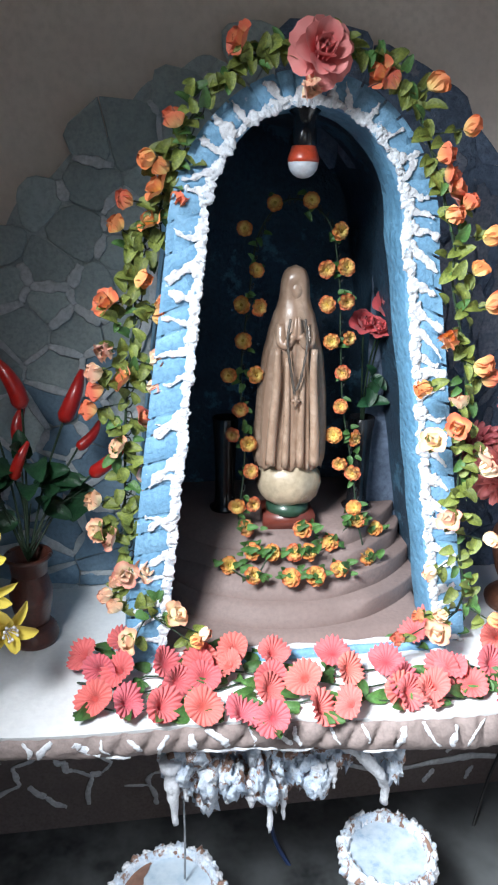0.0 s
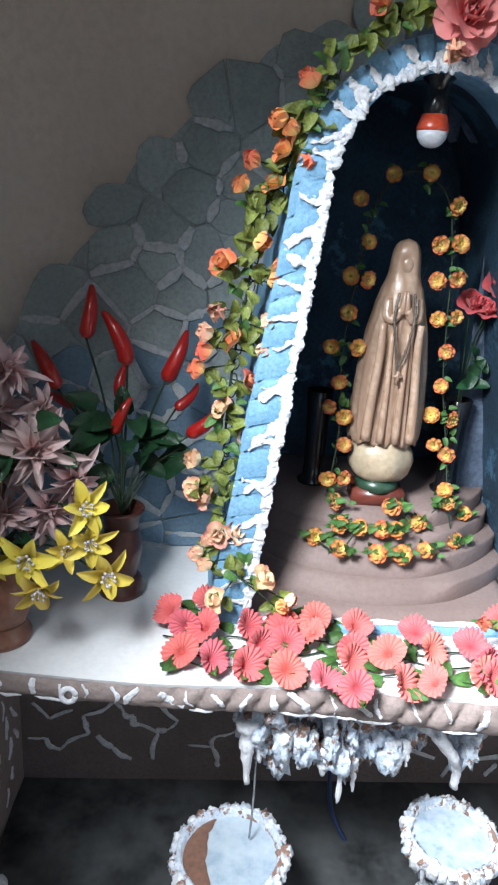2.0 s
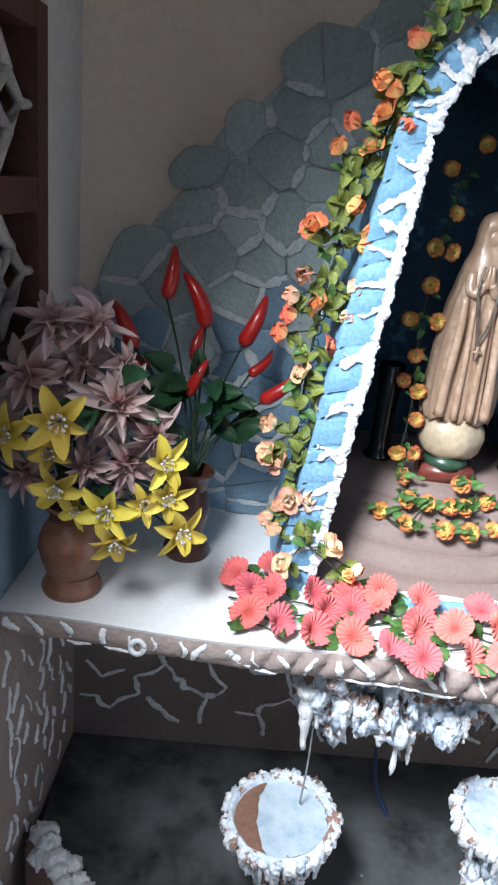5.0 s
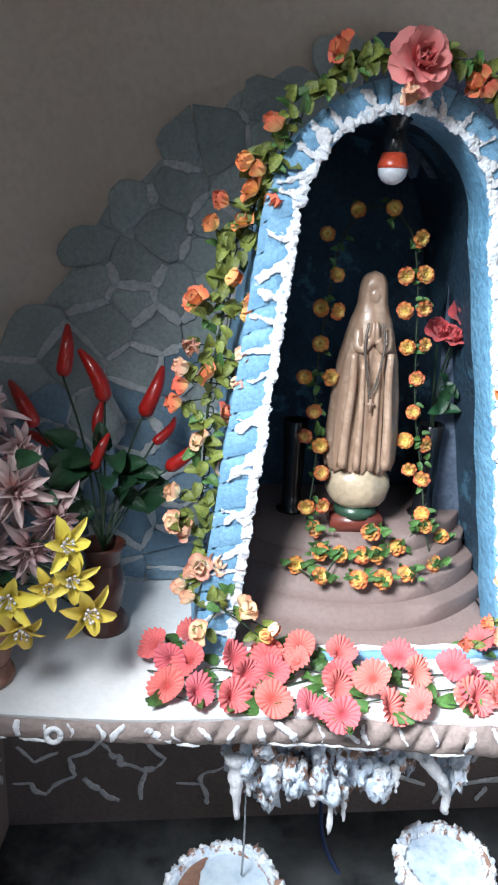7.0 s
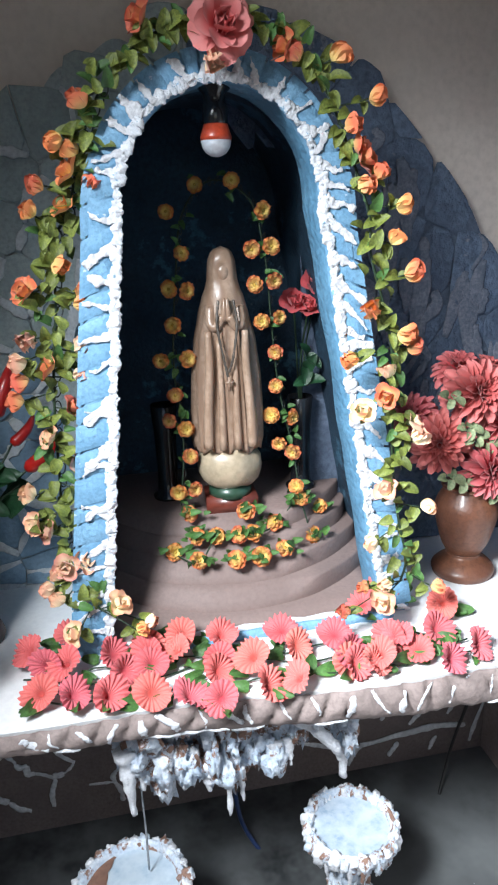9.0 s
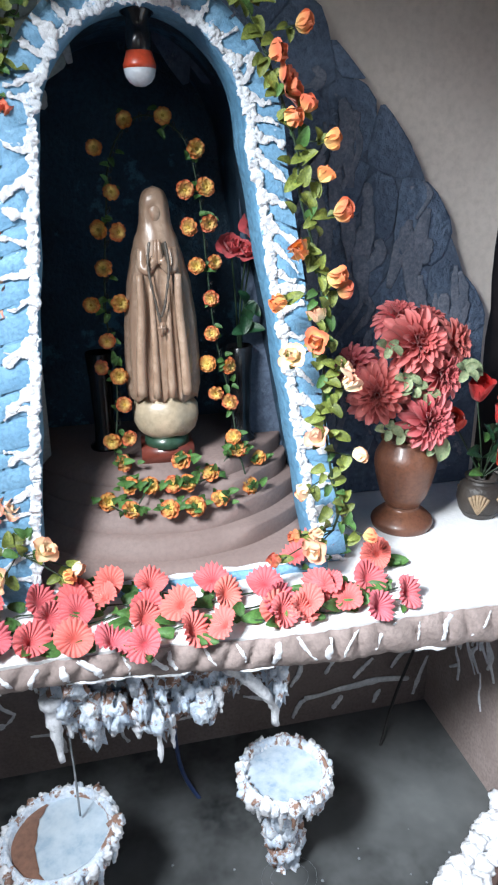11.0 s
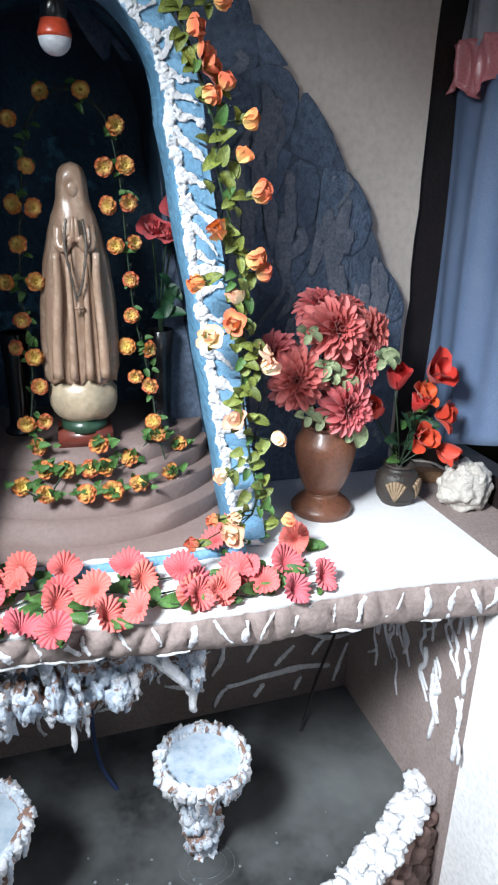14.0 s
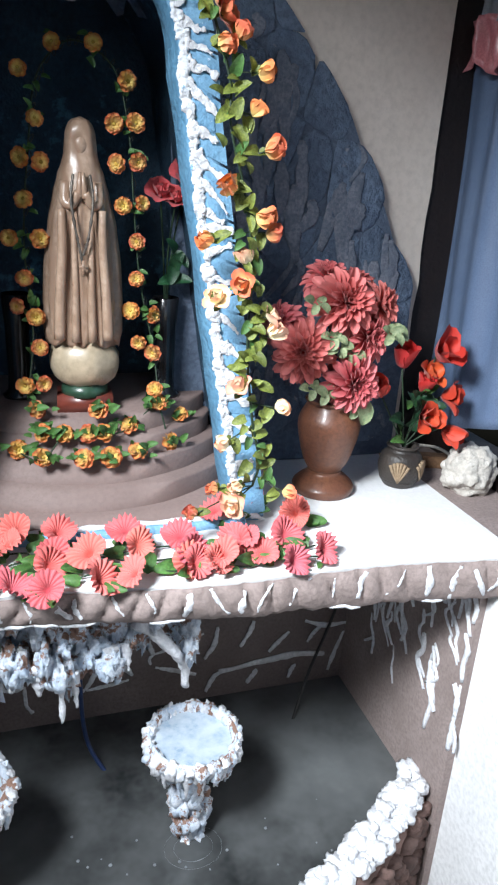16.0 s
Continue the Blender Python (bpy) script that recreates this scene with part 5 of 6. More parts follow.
for blooms in (BLOOMS_LEFT, BLOOMS_RIGHT):
    for x, z in blooms:
        near = min(gpath, key=lambda g: (g.x - x) ** 2 + (g.z - z) ** 2)
        side = 1 if x > near.x else -1
        c = Vector((x, near.y - r.uniform(0.004, 0.020), z))
        kind = r.choice((2, 2, 2, 3, 0) if z < 1.25 else (0, 0, 0, 1, 2) if z < 1.5 else (0, 0, 0, 1))
        if z < 0.95:
            kind = r.choice((3, 2, 2, 0))
            c.y -= 0.012
        put("rosebud", ROSEBUD[kind], gar, c - Vector((0, 0, 0.012)), rdir(r, side * 0.75, -0.55, 0.45, 0.6), r.uniform(0.92, 1.1) if z < 0.95 else r.uniform(1.05, 1.3) if kind in (0, 2) else r.uniform(0.85, 1.0), r.random() * 6)
        for q in range(2):
            a = r.uniform(0, 6.28)
            put_leaf(LEAF_YEL, gar, c + Vector((-side * 0.008, 0.010, -0.012)), (math.cos(a), -0.4, math.sin(a) - 0.3), r.uniform(0.6, 0.95))
        wire("stem", spline([near, near.lerp(c, 0.5) + Vector((0, 0.004, -0.006)), c - Vector((0, 0, 0.010))], 6), 0.0016, M_STEM, gar)
put("big_rose", BIGROSE, gar, (0.292, 1.205, 1.868), (0.05, -1, 0.15), 0.84, 0.6, "large salmon-pink rose at the crown")
put("pink_petal_end", ROSEBUD[2], gar, (0.275, 1.215, 1.826), (0, -1, -0.6), 1.2, 0.3)

# ---- daisy string round the statue ----
hoop = thing("daisy_string", pose(0.335, 1.5, 0.93), "string of orange and yellow cloth daisies", "garland")
hp = spline([(0.205, 1.46, 0.955), (0.222, 1.49, 1.10), (0.212, 1.50, 1.28), (0.228, 1.505, 1.46), (0.250, 1.51, 1.59), (0.315, 1.515, 1.655), (0.395, 1.51, 1.615), (0.425, 1.505, 1.50), (0.435, 1.50, 1.36), (0.448, 1.495, 1.21), (0.478, 1.49, 1.06), (0.487, 1.46, 0.955)], 110)
part("vine", tube(bmesh.new(), [p - hoop.location for p in hp], 0.0022, 5), M_STEM, hoop, "dark green wire vine")
DAISIES = [
    (0.279, 1.646), (0.355, 1.653), (0.215, 1.595), (0.241, 1.511), (0.212, 1.44), (0.248, 1.434), (0.215, 1.362), (0.183, 1.288),
    (0.242, 1.287), (0.209, 1.21), (0.229, 1.13), (0.193, 1.152), (0.234, 1.066), (0.201, 0.991), (0.238, 0.992), (0.419, 1.593),
    (0.393, 1.514), (0.436, 1.518), (0.399, 1.44), (0.441, 1.446), (0.411, 1.36), (0.45, 1.366), (0.44, 1.29), (0.438, 1.212),
    (0.426, 1.145), (0.474, 1.137), (0.444, 1.075), (0.476, 1.053), (0.477, 0.974),
]
r = random.Random(12)
for x, z in DAISIES:
    near = min(hp, key=lambda g: (g.x - x) ** 2 + (g.z - z) ** 2)
    flip = 1 if x > near.x else -1
    put("daisy", DAISY, hoop, (x, near.y - 0.012, z), rdir(r, flip * 0.3, -1, 0.15, 0.35), r.uniform(0.78, 0.98), r.random() * 6)
    for q in range(3):
        a = r.uniform(0, 6.28)
        put_leaf(LEAF, hoop, near + Vector((r.uniform(-0.012, 0.012), -0.002, r.uniform(-0.02, 0.02))), (math.cos(a), -0.4, math.sin(a)), r.uniform(0.45, 0.7))
for k in range(3, 108, 2):
    put("chain_link", link, hoop, hp[k] + Vector((0.004, 0.002, 0)), (0.3 * (k % 4 - 1), 0.1, 1), 0.8, 0.8 * (k % 4))
front = thing("daisy_garland", pose(0.335, 1.36, 0.85), "garland of orange daisies lying on the brown tiers", "garland")


def tier_z(x, y):
    z = SLAB_Z
    for (rx, ry, zz) in TIERS:
        if ((x - TIER_C[0]) / rx) ** 2 + ((y - TIER_C[1]) / ry) ** 2 < 1:
            z = zz
    return z


DAISIES_LYING = [
    (0.22, 1.441), (0.231, 1.401), (0.272, 1.392), (0.179, 1.422), (0.226, 1.365), (0.323, 1.386), (0.31, 1.35), (0.365, 1.35),
    (0.348, 1.42), (0.355, 1.385), (0.417, 1.426), (0.425, 1.372), (0.506, 1.426), (0.482, 1.454), (0.491, 1.46), (0.543, 1.489),
]
tour = sorted(DAISIES_LYING)
part("vine", tube(bmesh.new(), [p - front.location for p in spline([(x, y, tier_z(x, y) + 0.010) for x, y in tour[::2]], 60)], 0.0020, 5), M_STEM, front, "dark green wire vine")
for x, y in DAISIES_LYING:
    c = Vector((x, y, tier_z(x, y) + 0.016))
    put("daisy", DAISY, front, c, rdir(r, r.uniform(-0.5, 0.5), -0.8, 0.7, 0.45), r.uniform(0.95, 1.15), r.random() * 6)
    for q in range(9):
        a = r.uniform(0, 6.28)
        put_leaf(LEAF, front, c + Vector((r.uniform(-0.034, 0.034), r.uniform(-0.016, 0.026), r.uniform(-0.008, 0.008))), (math.cos(a), -0.4, abs(math.sin(a)) * 0.8), r.uniform(0.45, 0.8))

# ---- black vases with roses inside the niche ----
for vx, vy, with_rose in ((0.522, 1.575, True), (0.190, 1.60, False)):
    z0 = tier_z(vx, vy)
    v = thing("black_vase", pose(vx, vy, z0), "slim black ceramic vase beside the statue", "vase", "black vases")
    part("body", lathe(bmesh.new(), [(0, 0), (0.036, 0), (0.038, 0.006), (0.026, 0.016), (0.024, 0.05), (0.027, 0.17), (0.032, 0.235), (0.030, 0.237), (0.025, 0.17), (0, 0.16)], 28), M_BLACK, v)
    if with_rose:
        b = thing("red_roses", pose(vx, vy, z0 + 0.165), "two red cloth roses on green stems", "flowers")
        for c, s in (((vx - 0.022, vy - 0.03, 1.385), 1.0), ((vx + 0.036, vy - 0.02, 1.425), 1.1), ((vx + 0.010, vy - 0.04, 1.375), 0.85)):
            wire("stem", spline([(vx, vy, z0 + 0.165), (lerp(vx, c[0], 0.3), vy, 1.25), c], 12), 0.0022, M_STEM, b)
            put("rose", REDROSE, b, c, (-0.1, -0.8, 0.7), s * 1.0, 1.0)
        for q in range(6):
            a = q * 1.1
            put_leaf(LEAF_DARK, b, (vx + 0.015, vy - 0.01, 1.20 + 0.03 * (q % 3)), (math.cos(a), -0.5, math.sin(a)), 0.55)

# ---- coral flowers along the shelf front ----
row = thing("coral_garland", pose(0.30, 1.15, SLAB_Z), "row of coral-pink fluted cloth flowers on the shelf", "garland")
r = random.Random(33)
CORALS = [
    (-0.059, 1.299), (-0.136, 1.259), (-0.102, 1.217), (-0.059, 1.203), (0.022, 1.22), (0.042, 1.163), (-0.055, 1.109), (0.008, 1.097),
    (0.096, 1.202), (0.098, 1.165), (0.16, 1.194), (0.17, 1.241), (0.099, 1.24), (0.091, 1.082), (0.156, 1.05), (0.243, 1.212),
    (0.233, 1.157), (0.221, 1.123), (0.217, 1.04), (0.302, 1.131), (0.373, 1.205), (0.39, 1.156), (0.3, 1.055), (0.377, 1.054),
    (0.476, 1.164), (0.484, 1.073), (0.514, 1.061), (0.477, 1.117), (0.572, 1.253), (0.59, 1.131), (-0.108, 1.131), (0.752, 1.226),
    (0.627, 1.085), (0.687, 1.134), (0.667, 1.044), (0.739, 1.077), (0.615, 1.288), (0.667, 1.301), (0.602, 1.123), (0.544, 1.076),
    (0.477, 1.083),
]
for n, (x, y) in enumerate(CORALS):
    back = min(1.0, max(0.0, (y - slab_front(x)) / 0.2))
    z = SLAB_Z + 0.016 + 0.012 * back + r.uniform(-0.003, 0.006)
    d = (r.uniform(-0.55, 0.55), r.uniform(-1.0, -0.1), r.uniform(0.4, 1.0))
    put("fluted_flower", PINKS[n % 4], row, (x, y + 0.006, z), d, r.uniform(0.93, 1.08), r.random() * 6)
    for q in range(3):
        a = r.uniform(0, 6.28)
        put_leaf(LEAF, row, (x + 0.028 * math.cos(a), y + 0.014 + 0.024 * math.sin(a), SLAB_Z + r.uniform(0.004, 0.014)), (math.cos(a), math.sin(a) * 0.7, r.uniform(0, 0.35)), r.uniform(0.9, 1.35))
for k in range(3):
    path = [(lerp(-0.15, 0.75, i / 40), slab_front(lerp(-0.15, 0.75, i / 40)) + 0.05 + 0.04 * k + 0.012 * math.sin(i * 0.9 + k), SLAB_Z + 0.008 + 0.003 * math.sin(i * 1.3)) for i in range(41)]
    wire("vine", path, 0.002, M_STEM, row)


# ---- vases and bouquets ----
def vase(name, c, profile, foot, material, label):
    """profile: the outline from the base up; foot: how many of its points belong to the foot."""
    v = thing(name, pose(*c), label, "vase")
    lo = spline([(p[0], 0, p[1]) for p in profile[:foot]], 18)
    hi = spline([(p[0], 0, p[1]) for p in profile[foot - 1:]], 34)
    top = profile[-1]
    part("foot", lathe(bmesh.new(), [(0, profile[0][1])] + [(max(0.002, p.x), p.z) for p in lo] + [(0, lo[-1].z)], 36), material, v)
    part("body", lathe(bmesh.new(), [(0, hi[0].z + 0.001)] + [(max(0.002, p.x), p.z + 0.001) for p in hi] + [(top[0] * 0.82, top[1] - 0.002), (top[0] * 0.76, top[1] - 0.04), (0, top[1] - 0.045)], 36), material, v)
    ring = [Vector((top[0] * 0.93 * math.cos(a), top[0] * 0.93 * math.sin(a), top[1])) for a in [2 * math.pi * k / 36 for k in range(37)]]
    part("mouth_rim", tube(bmesh.new(), ring, 0.0045, 8), material, v)
    return v


VR = (0.891, 1.402, SLAB_Z)
v = vase("clay_vase", VR, [(0.072, 0.0), (0.076, 0.018), (0.060, 0.036), (0.042, 0.050), (0.042, 0.058), (0.058, 0.090), (0.073, 0.150), (0.074, 0.185), (0.060, 0.215), (0.056, 0.225), (0.062, 0.232)], 5, M_TERRA, "brown turned footed vase on the white shelf")
b = thing("chrysanthemum_bouquet", pose(VR[0], VR[1], SLAB_Z + 0.21), "bouquet of crimson cloth chrysanthemums with pale leaves", "flowers")
for c, d, s in (((0.882, 1.375, 1.186), (0, -1, 0.30), 1.22), ((0.798, 1.380, 1.074), (-0.45, -1, 0.15), 1.15), ((0.950, 1.380, 1.107), (0.35, -1, 0.2), 1.0), ((0.910, 1.345, 1.008), (0.1, -1, 0.05), 1.1), ((0.988, 1.41, 1.172), (0.7, -0.8, 0.3), 0.95),
                ((0.870, 1.45, 1.225), (0, -0.4, 1), 0.9), ((0.765, 1.45, 1.120), (-0.8, -0.3, 0.4), 0.9), ((0.95, 1.46, 1.215), (0.4, -0.2, 1), 0.8), ((0.83, 1.47, 1.06), (-0.5, 0.3, 0.4), 0.9)):
    put("chrysanthemum", CHRYS, b, c, d, s, r.random() * 6)
    wire("stem", spline([(VR[0], VR[1], SLAB_Z + 0.21), (lerp(VR[0], c[0], 0.6), lerp(VR[1], c[1], 0.3), lerp(0.95, c[2], 0.5)), (c[0], c[1] + 0.012, c[2] - 0.01)], 8), 0.003, M_STEM, b)
for lx, lz in ((0.855, 1.112), (0.870, 1.090), (0.815, 0.995), (0.850, 0.985), (1.000, 1.118), (0.928, 0.950), (0.808, 1.185), (0.900, 1.075)):
    for q in range(4):
        a = q * 1.6 + lx * 40
        put_leaf(LEAF_PALE, b, (lx + 0.008 * math.cos(a), 1.352 + 0.010 * math.sin(a), lz), (math.cos(a), -0.35, math.sin(a) - 0.2), r.uniform(0.42, 0.62))
put_leaf(LEAF_PALE, b, (0.935, 1.345, 0.965), (0.2, -0.3, -1), 1.1)
put_leaf(LEAF_PALE, b, (1.00, 1.38, 1.115), (1, -0.2, -0.1), 1.1)

VP = (1.104, 1.402, SLAB_Z)
v = vase("carved_pot", VP, [(0.038, 0.0), (0.050, 0.018), (0.057, 0.050), (0.050, 0.080), (0.037, 0.093), (0.035, 0.100), (0.040, 0.106)], 2, M_POT, "small black carved pot with cream shell patterns")
for a0 in (-2.15, -0.85, 0.45, 1.8):
    for q in range(6):
        f = (q - 2.5) / 2.5
        pts = []
        for k in range(5):
            u = k / 4
            aa = a0 + f * 0.42 * u
            zz = 0.020 + 0.056 * u * (1 - 0.18 * f * f)
            rad = 0.0495 + 0.0075 * math.sin(math.pi * min(1, zz / 0.10))
            pts.append(Vector((rad * math.cos(aa), rad * math.sin(aa), zz)))
        part("carved_rib", tube(bmesh.new(), pts, lambda u: 0.0012 + 0.004 * u, 5), M_POT_CREAM, v, "cream carved shell rib")
b = thing("tulip_bouquet", pose(VP[0], VP[1], SLAB_Z + 0.10), "scarlet cloth tulips with green leaves", "flowers")
for c, d, k, s in (((1.150, 1.39, 1.055), (0.3, -0.7, 0.6), 1, 1.35), ((1.068, 1.40, 1.025), (-0.1, -0.3, 1), 0, 1.25), ((1.120, 1.385, 0.970), (0.1, -0.5, 1), 0, 1.0), ((1.180, 1.39, 0.955), (0.7, -0.8, 0.2), 1, 1.1),
                   ((1.120, 1.365, 0.915), (0, -1, 0.2), 1, 1.05), ((1.185, 1.37, 0.880), (0.6, -0.8, -0.4), 0, 1.2), ((1.028, 1.41, 0.955), (-0.4, -0.4, 0.7), 0, 1.1), ((1.135, 1.40, 1.0), (0.2, -0.7, 0.6), 1, 1.0)):
    put("tulip", TULIP[k], b, c, d, s * 1.36, r.random() * 6)
    wire("stem", spline([(VP[0], VP[1], SLAB_Z + 0.10), (lerp(VP[0], c[0], 0.6), VP[1] - 0.01, lerp(0.83, c[2], 0.5)), c], 8), 0.0022, M_STEM, b)
for k in range(20):
    a = k * 2.4
    put_leaf(LEAF_DARK if k % 2 else LEAF, b, (VP[0] + 0.03 * math.cos(a), VP[1] - 0.02 + 0.02 * math.sin(a), r.uniform(0.85, 1.0)), (math.cos(a), -0.5, r.uniform(-0.4, 0.9)), r.uniform(0.5, 0.75) if k % 2 else r.uniform(0.9, 1.3))

VL = (-0.256, 1.392, SLAB_Z)
v = vase("dark_vase", VL, [(0.050, 0.0), (0.053, 0.014), (0.046, 0.034), (0.034, 0.045), (0.040, 0.075), (0.046, 0.115), (0.038, 0.155), (0.032, 0.175), (0.044, 0.195), (0.050, 0.205)], 4, M_TERRA_DARK, "dark red-brown turned wooden vase on the shelf")


def pepper_mesh(bend):
    bm = bmesh.new()
    pts = spline([(0, 0, 0), (0.002, 0, 0.035), (0.012 * bend, 0, 0.068), (0.036 * bend, 0, 0.098)], 20)
    tube(bm, pts, lambda f: 0.0160 * min(1.0, 0.6 + f * 4) * (1 - 0.72 * f ** 3.0), 14)
    return mesh_of("chilli_pepper", bm, M_PEPPER)


PEPPER = [pepper_mesh(1.0), pepper_mesh(-0.9)]
b = thing("chilli_plant", pose(VL[0], VL[1], SLAB_Z + 0.19), "artificial plant with glossy red chilli peppers", "plant")
for c, d, k, s in (((-0.341, 1.46, 1.284), (0.22, 0, 1), 0, 0.95), ((-0.254, 1.46, 1.232), (-0.25, -0.1, 1), 1, 1.05), ((-0.172, 1.46, 1.200), (0.5, -0.1, 1), 0, 1.0), ((-0.277, 1.43, 1.086), (0.3, -0.3, 1), 0, 0.75),
                   ((-0.118, 1.44, 1.085), (1, -0.3, 0.75), 0, 0.9), ((-0.405, 1.47, 1.168), (-0.45, 0, 1), 1, 1.0), ((-0.272, 1.49, 1.145), (-0.05, 0.1, 1), 1, 0.75), ((-0.15, 1.50, 1.125), (0.6, 0.2, 0.4), 0, 0.7), ((-0.375, 1.50, 1.120), (-0.8, 0.2, 0.3), 1, 0.7)):
    put("chilli_pepper", PEPPER[k], b, c, d, s * 1.1, 0.4)
    wire("stem", spline([(VL[0], VL[1], SLAB_Z + 0.19), (lerp(VL[0], c[0], 0.5), 1.45, lerp(0.91, c[2], 0.6)), c], 10), 0.0026, M_STEM, b)
for k in range(24):
    a = k * 2.4
    rad = r.uniform(0.03, 0.12)
    put_leaf(LEAF_DARK, b, (VL[0] + rad * math.cos(a), 1.44 + 0.03 * math.sin(a * 1.3), r.uniform(0.99, 1.14)), (math.cos(a), -0.35 + 0.4 * math.sin(a), r.uniform(-0.5, 0.7)), r.uniform(0.7, 1.1))
for k in range(8):
    a = k * 0.8
    wire("tendril", spline([(VL[0], VL[1], 0.93), (VL[0] + 0.05 * math.cos(a), 1.43, 1.0), (VL[0] + 0.12 * math.cos(a), 1.42, 1.06 + 0.03 * math.sin(a))], 8), 0.0016, M_STEM, b)

VB = (-0.472, 1.205, SLAB_Z)
v = vase("clay_jug", VB, [(0.056, 0.0), (0.060, 0.012), (0.052, 0.030), (0.050, 0.042), (0.062, 0.080), (0.066, 0.110), (0.056, 0.140), (0.044, 0.160), (0.046, 0.180), (0.056, 0.192)], 4, M_TERRA_LIGHT, "marbled red-brown clay vase on the shelf")
b = thing("lily_bouquet", pose(VB[0], VB[1], SLAB_Z + 0.18), "bouquet of yellow lilies and dusty-pink spiky flowers", "flowers")
for c, d, s in (((-0.473, 1.115, 1.113), (0.1, -1, 0.15), 1.25), ((-0.562, 1.125, 1.080), (-0.3, -1, 0.1), 1.15), ((-0.478, 1.115, 0.995), (0.0, -1, -0.35), 1.15), ((-0.385, 1.115, 0.955), (-0.1, -1, 0.0), 1.15), ((-0.298, 1.13, 1.046), (0.7, -0.8, 0.25), 1.05),
                ((-0.285, 1.13, 0.982), (0.4, -1, 0.0), 0.95), ((-0.259, 1.13, 0.912), (0.6, -0.9, 0.1), 1.1), ((-0.368, 1.11, 0.898), (0.1, -1, -0.5), 1.05), ((-0.322, 1.13, 0.960), (0.2, -1, 0.4), 0.8), ((-0.440, 1.13, 0.945), (-0.3, -1, -0.2), 0.9), ((-0.500, 1.13, 1.055), (0.3, -1, -0.3), 0.9)):
    put("lily", LILY, b, c, d, s * 0.95, r.random() * 6)
    wire("stem", spline([(VB[0], VB[1], SLAB_Z + 0.17), (lerp(VB[0], c[0], 0.5), VB[1] - 0.03, lerp(0.92, c[2], 0.6) + 0.03), c], 8), 0.0022, M_STEM, b)
for c, d, s in (((-0.506, 1.20, 1.258), (0, -0.8, 0.8), 1.05), ((-0.541, 1.18, 1.168), (-0.2, -1, 0.35), 1.25), ((-0.385, 1.18, 1.130), (0.3, -1, 0.3), 1.2), ((-0.322, 1.19, 1.075), (0.6, -0.9, 0.0), 0.95), ((-0.443, 1.22, 1.262), (0.5, -0.5, 0.8), 1.0),
                ((-0.548, 1.17, 0.990), (-0.3, -1, -0.1), 1.0), ((-0.361, 1.17, 1.024), (0.2, -1, -0.1), 0.95), ((-0.439, 1.17, 1.012), (0.1, -1, 0), 0.9), ((-0.465, 1.22, 1.185), (0.2, -0.8, 0.6), 1.0), ((-0.450, 1.19, 1.090), (0.1, -1, 0.2), 0.95), ((-0.58, 1.19, 1.06), (-0.6, -0.7, 0.1), 0.95), ((-0.395, 1.25, 1.18), (0.7, -0.3, 0.6), 0.9)):
    put("spiky_flower", r.choice(DUSTY), b, c, d, s, r.random() * 6)
    wire("stem", spline([(VB[0], VB[1], SLAB_Z + 0.17), (lerp(VB[0], c[0], 0.5), VB[1], lerp(0.92, c[2], 0.6)), (c[0], c[1] + 0.01, c[2])], 8), 0.0025, M_STEM, b)
for k in range(26):
    a = k * 2.4
    rad = r.uniform(0.02, 0.09)
    put_leaf(LEAF_DARK if k % 3 else LEAF_YEL, b, (VB[0] + 0.03 + rad * math.cos(a), 1.20 + 0.03 * math.sin(a), r.uniform(0.93, 1.18)), (math.cos(a), -0.5, r.uniform(-0.5, 0.7)), r.uniform(0.6, 0.95))

# ---- window side: sill, post, curtain, rock ----
structure("window_sill", boxes((RIGHT_X + 0.031, 1.36, 0.99, WALL_Y + 0.1, 0.690, SLAB_Z - 0.002)), M_BROWN, "taupe painted deep window sill", "window sill")
win = structure("window_1", boxes((1.214, 1.46, 1.655, 1.75, SLAB_Z - 0.01, 2.26)), M_DARK_WOOD, "dark wooden window post at the wall corner", "window")
part("window_frame", boxes((1.34, 1.40, 0.99, 1.75, SLAB_Z - 0.01, 0.80)), M_DARK_WOOD, win, "", False)
part("window_frame", boxes((1.34, 1.40, 0.99, 1.75, 2.2, 2.26)), M_DARK_WOOD, win, "", False)


def curtain_mesh(z0f, z1, y0, y1, x, folds, amp, gather, n=120, m=30):
    bm = bmesh.new()
    rows = []
    for i in range(m + 1):
        f = i / m
        row = []
        for k in range(n + 1):
            u = k / n
            y = lerp(y0, y1, u)
            zb = z0f(y)
            z = lerp(zb, z1, f)
            a = amp * (1 - 0.55 * f * gather)
            row.append(bm.verts.new((x + a * math.sin(2 * math.pi * folds * u + 1.3 * math.sin(3 * f)) + 0.4 * a * math.sin(5 * math.pi * folds * u + 2 * f), y + 0.2 * a * math.cos(2 * math.pi * folds * u), z)))
        rows.append(row)
    for a_, b_ in zip(rows, rows[1:]):
        for k in range(n):
            bm.faces.new((a_[k], a_[k + 1], b_[k + 1], b_[k]))
    return bm


cur = thing("curtain", pose(1.33, 1.3, 0.85), "blue satin curtain gathered by a pink ruffle", "curtain")


def cpart(name, bm, material, label):
    for v_ in bm.verts:
        v_.co -= cur.location
    ob = part(name, bm, material, cur, label)
    md = ob.modifiers.new("cloth_thickness", "SOLIDIFY")
    md.thickness = 0.0015
    return ob


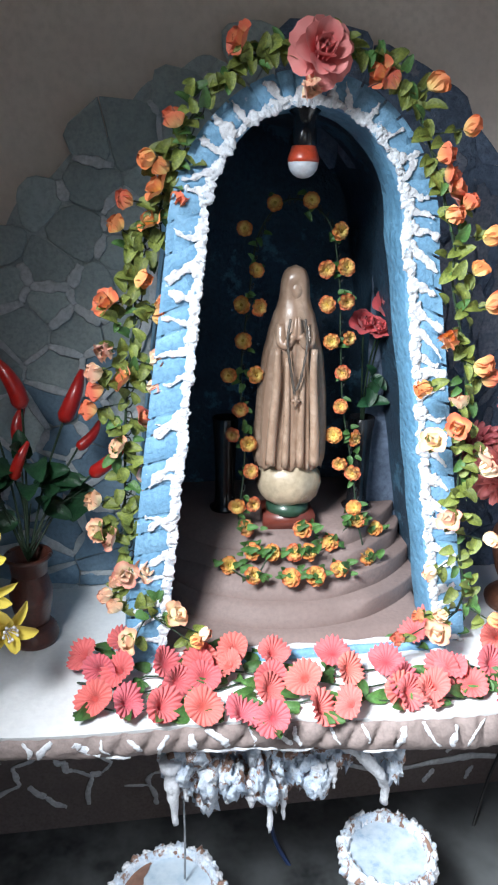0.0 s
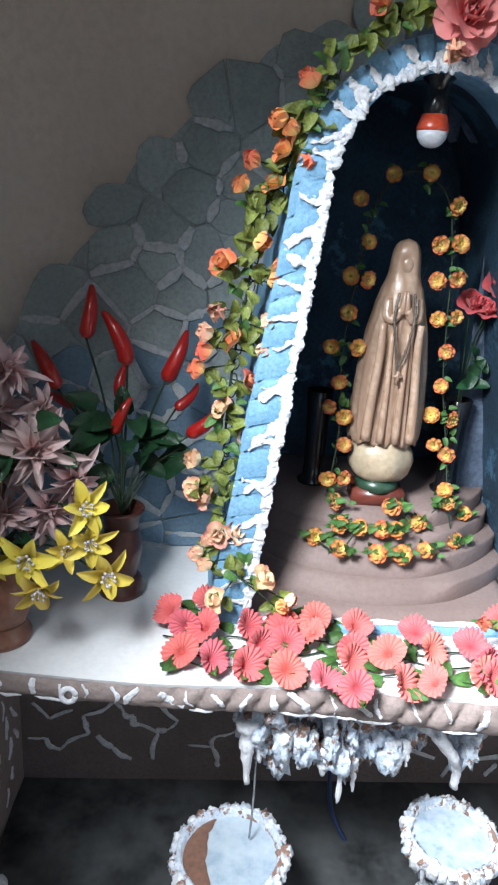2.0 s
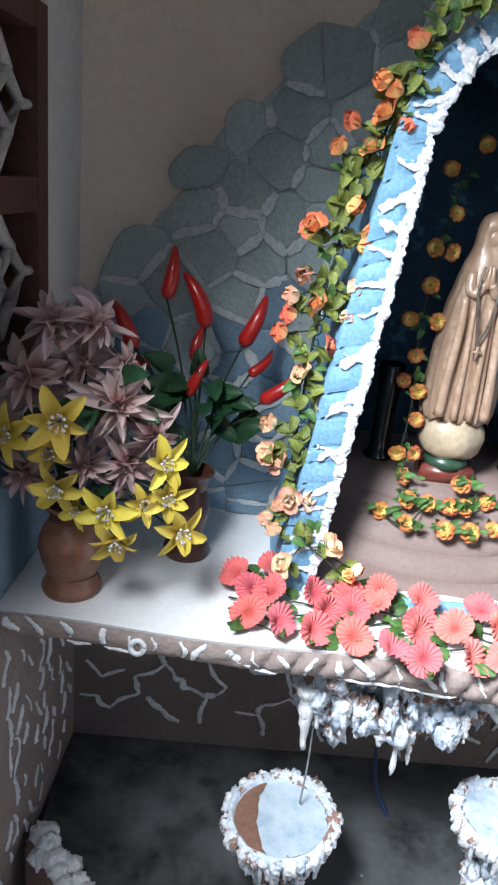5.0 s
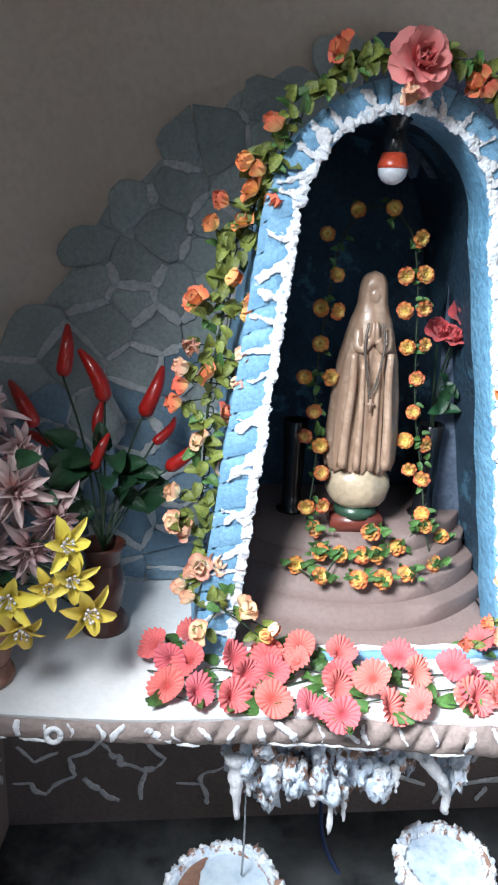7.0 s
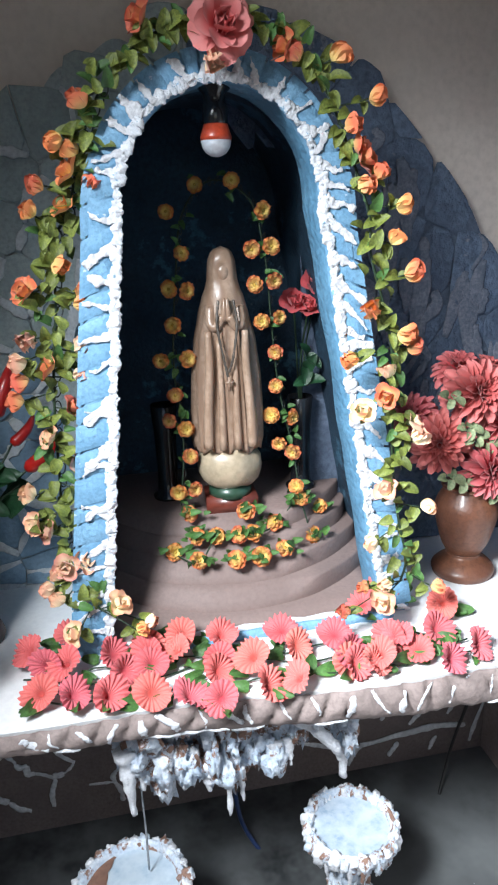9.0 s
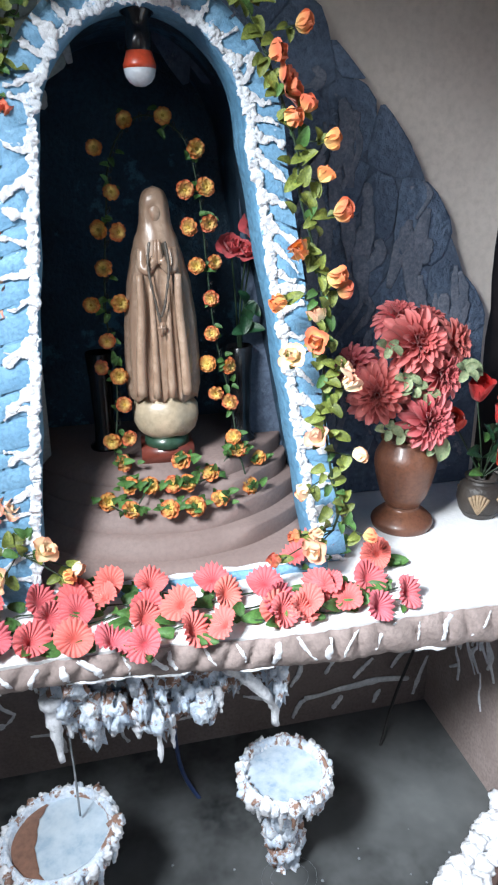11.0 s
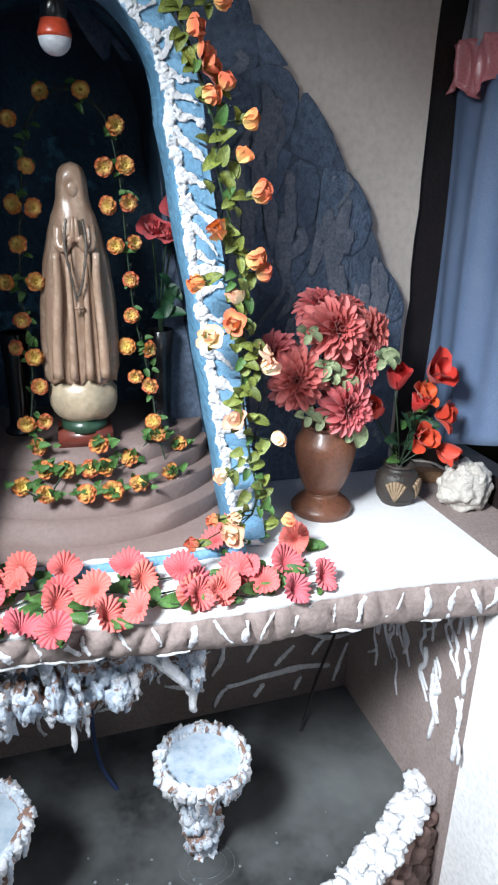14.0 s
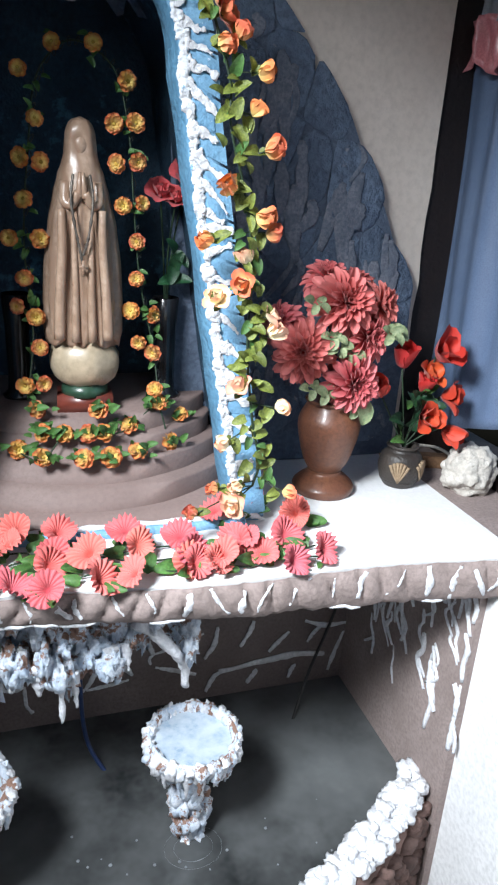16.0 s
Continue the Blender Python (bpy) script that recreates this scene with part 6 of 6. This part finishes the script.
cpart("drape", curtain_mesh(lambda y: 0.80 + 0.30 * (1.60 - y), 1.74, 1.652, 1.02, 1.30, 2.3, 0.020, 0.6), M_SATIN, "blue satin drape")
cpart("ruffle", curtain_mesh(lambda y: 1.715 + 0.02 * math.sin(40 * y), 1.825, 1.652, 1.02, 1.275, 7.0, 0.016, 0.0, 150, 8), M_PINK_SATIN, "pink satin ruffle")
cpart("top_drape", curtain_mesh(lambda y: 1.81, 2.22, 1.652, 1.02, 1.30, 5.0, 0.012, 0.3), M_SHEER, "pale upper drape")

rock = tagged(part("coral_rock", blob(bmesh.new(), (0, 0, 0.060), (0.068, 0.060, 0.066), 0.25, 2.4, 5, 3.0), M_SHELL), "rough white coral rock on the sill", "rock")
for v_ in rock.data.vertices:
    v_.co += v_.normal * 0.006 * noise.noise(v_.co * 90) + v_.normal * 0.004 * noise.noise(v_.co * 40)
rock.location = (1.262, 1.335, SLAB_Z - 0.006)
bm = boxes((-0.04, 0.045, -0.02, 0.02, 0, 0.034))
bmesh.ops.bevel(bm, geom=bm.edges[:], offset=0.003, segments=2, affect="EDGES")
blk = tagged(part("wood_block", bm, M_BLOCK, None, "", False), "small bare wooden block on the sill", "wood block")
blk.matrix_world = pose(1.262, 1.50, SLAB_Z - 0.002, 0, 0, -20)
cord = tagged(part("cord", tube(bmesh.new(), spline([(1.20, 1.54, SLAB_Z + 0.05), (1.25, 1.47, SLAB_Z + 0.065), (1.29, 1.42, SLAB_Z + 0.04), (1.31, 1.40, SLAB_Z + 0.004)], 16), 0.004, 6), M_SHELL), "thin pale cord lying on the window sill", "cord")

# ---- grille window in the side wall ----
gw = structure("window_2", boxes((LEFT_X - 0.10, LEFT_X + 0.012, GW[1] - 0.055, GW[1] - 0.002, GW[2], GW[3])), M_RED_WOOD, "red-brown framed window with a grey precast grille", "window")
part("window_frame", boxes((LEFT_X - 0.10, LEFT_X + 0.012, GW[0], GW[0] + 0.05, GW[2], GW[3])), M_RED_WOOD, gw, "", False)
for z0, z1 in ((GW[2], GW[2] + 0.05), (1.440, 1.500), (GW[3] - 0.045, GW[3])):
    part("window_frame", boxes((LEFT_X - 0.10, LEFT_X + 0.010, GW[0] + 0.05, GW[1] - 0.055, z0, z1)), M_RED_WOOD, gw, "", False)
part("backing", boxes((LEFT_X - 0.11, LEFT_X - 0.07, GW[0] + 0.05, GW[1] - 0.055, GW[2], GW[3])), M_BACKING, gw, "dark brown board", False)
for z0, z1 in ((GW[2] + 0.05, 1.440), (1.500, GW[3] - 0.045)):
    zc, hh = (z0 + z1) / 2, (z1 - z0) / 2
    y = GW[1] - 0.055
    while y > GW[0] + 0.10:
        y0, y1 = y - 0.20, y
        yc = y1 - 0.085
        xg = LEFT_X - 0.012
        segs = [[(yc, zc + 0.045), (yc + 0.060, zc), (yc, zc - 0.045), (yc - 0.055, zc), (yc, zc + 0.045)]]
        for s in (-1, 1):
            segs.append([(yc + s * 0.058, zc), (y0 if s < 0 else y1, zc)])
            segs.append([(yc + 0.010, zc + s * 0.045), (yc - 0.020, zc + s * hh * 0.62), (yc - 0.060, zc + s * hh)])
            segs.append([(yc - 0.050, zc + s * 0.02), (yc - 0.078, zc + s * hh * 0.6), (yc - 0.060, zc + s * hh)])
        for sgm in segs:
            bm = bmesh.new()
            tube(bm, [Vector((xg, a, b_)) for a, b_ in sgm], 0.010, 8, 1.5)
            part("grille_bar", bm, M_GRILLE, gw, "grey precast bar")
        y -= 0.20
splay(gw)
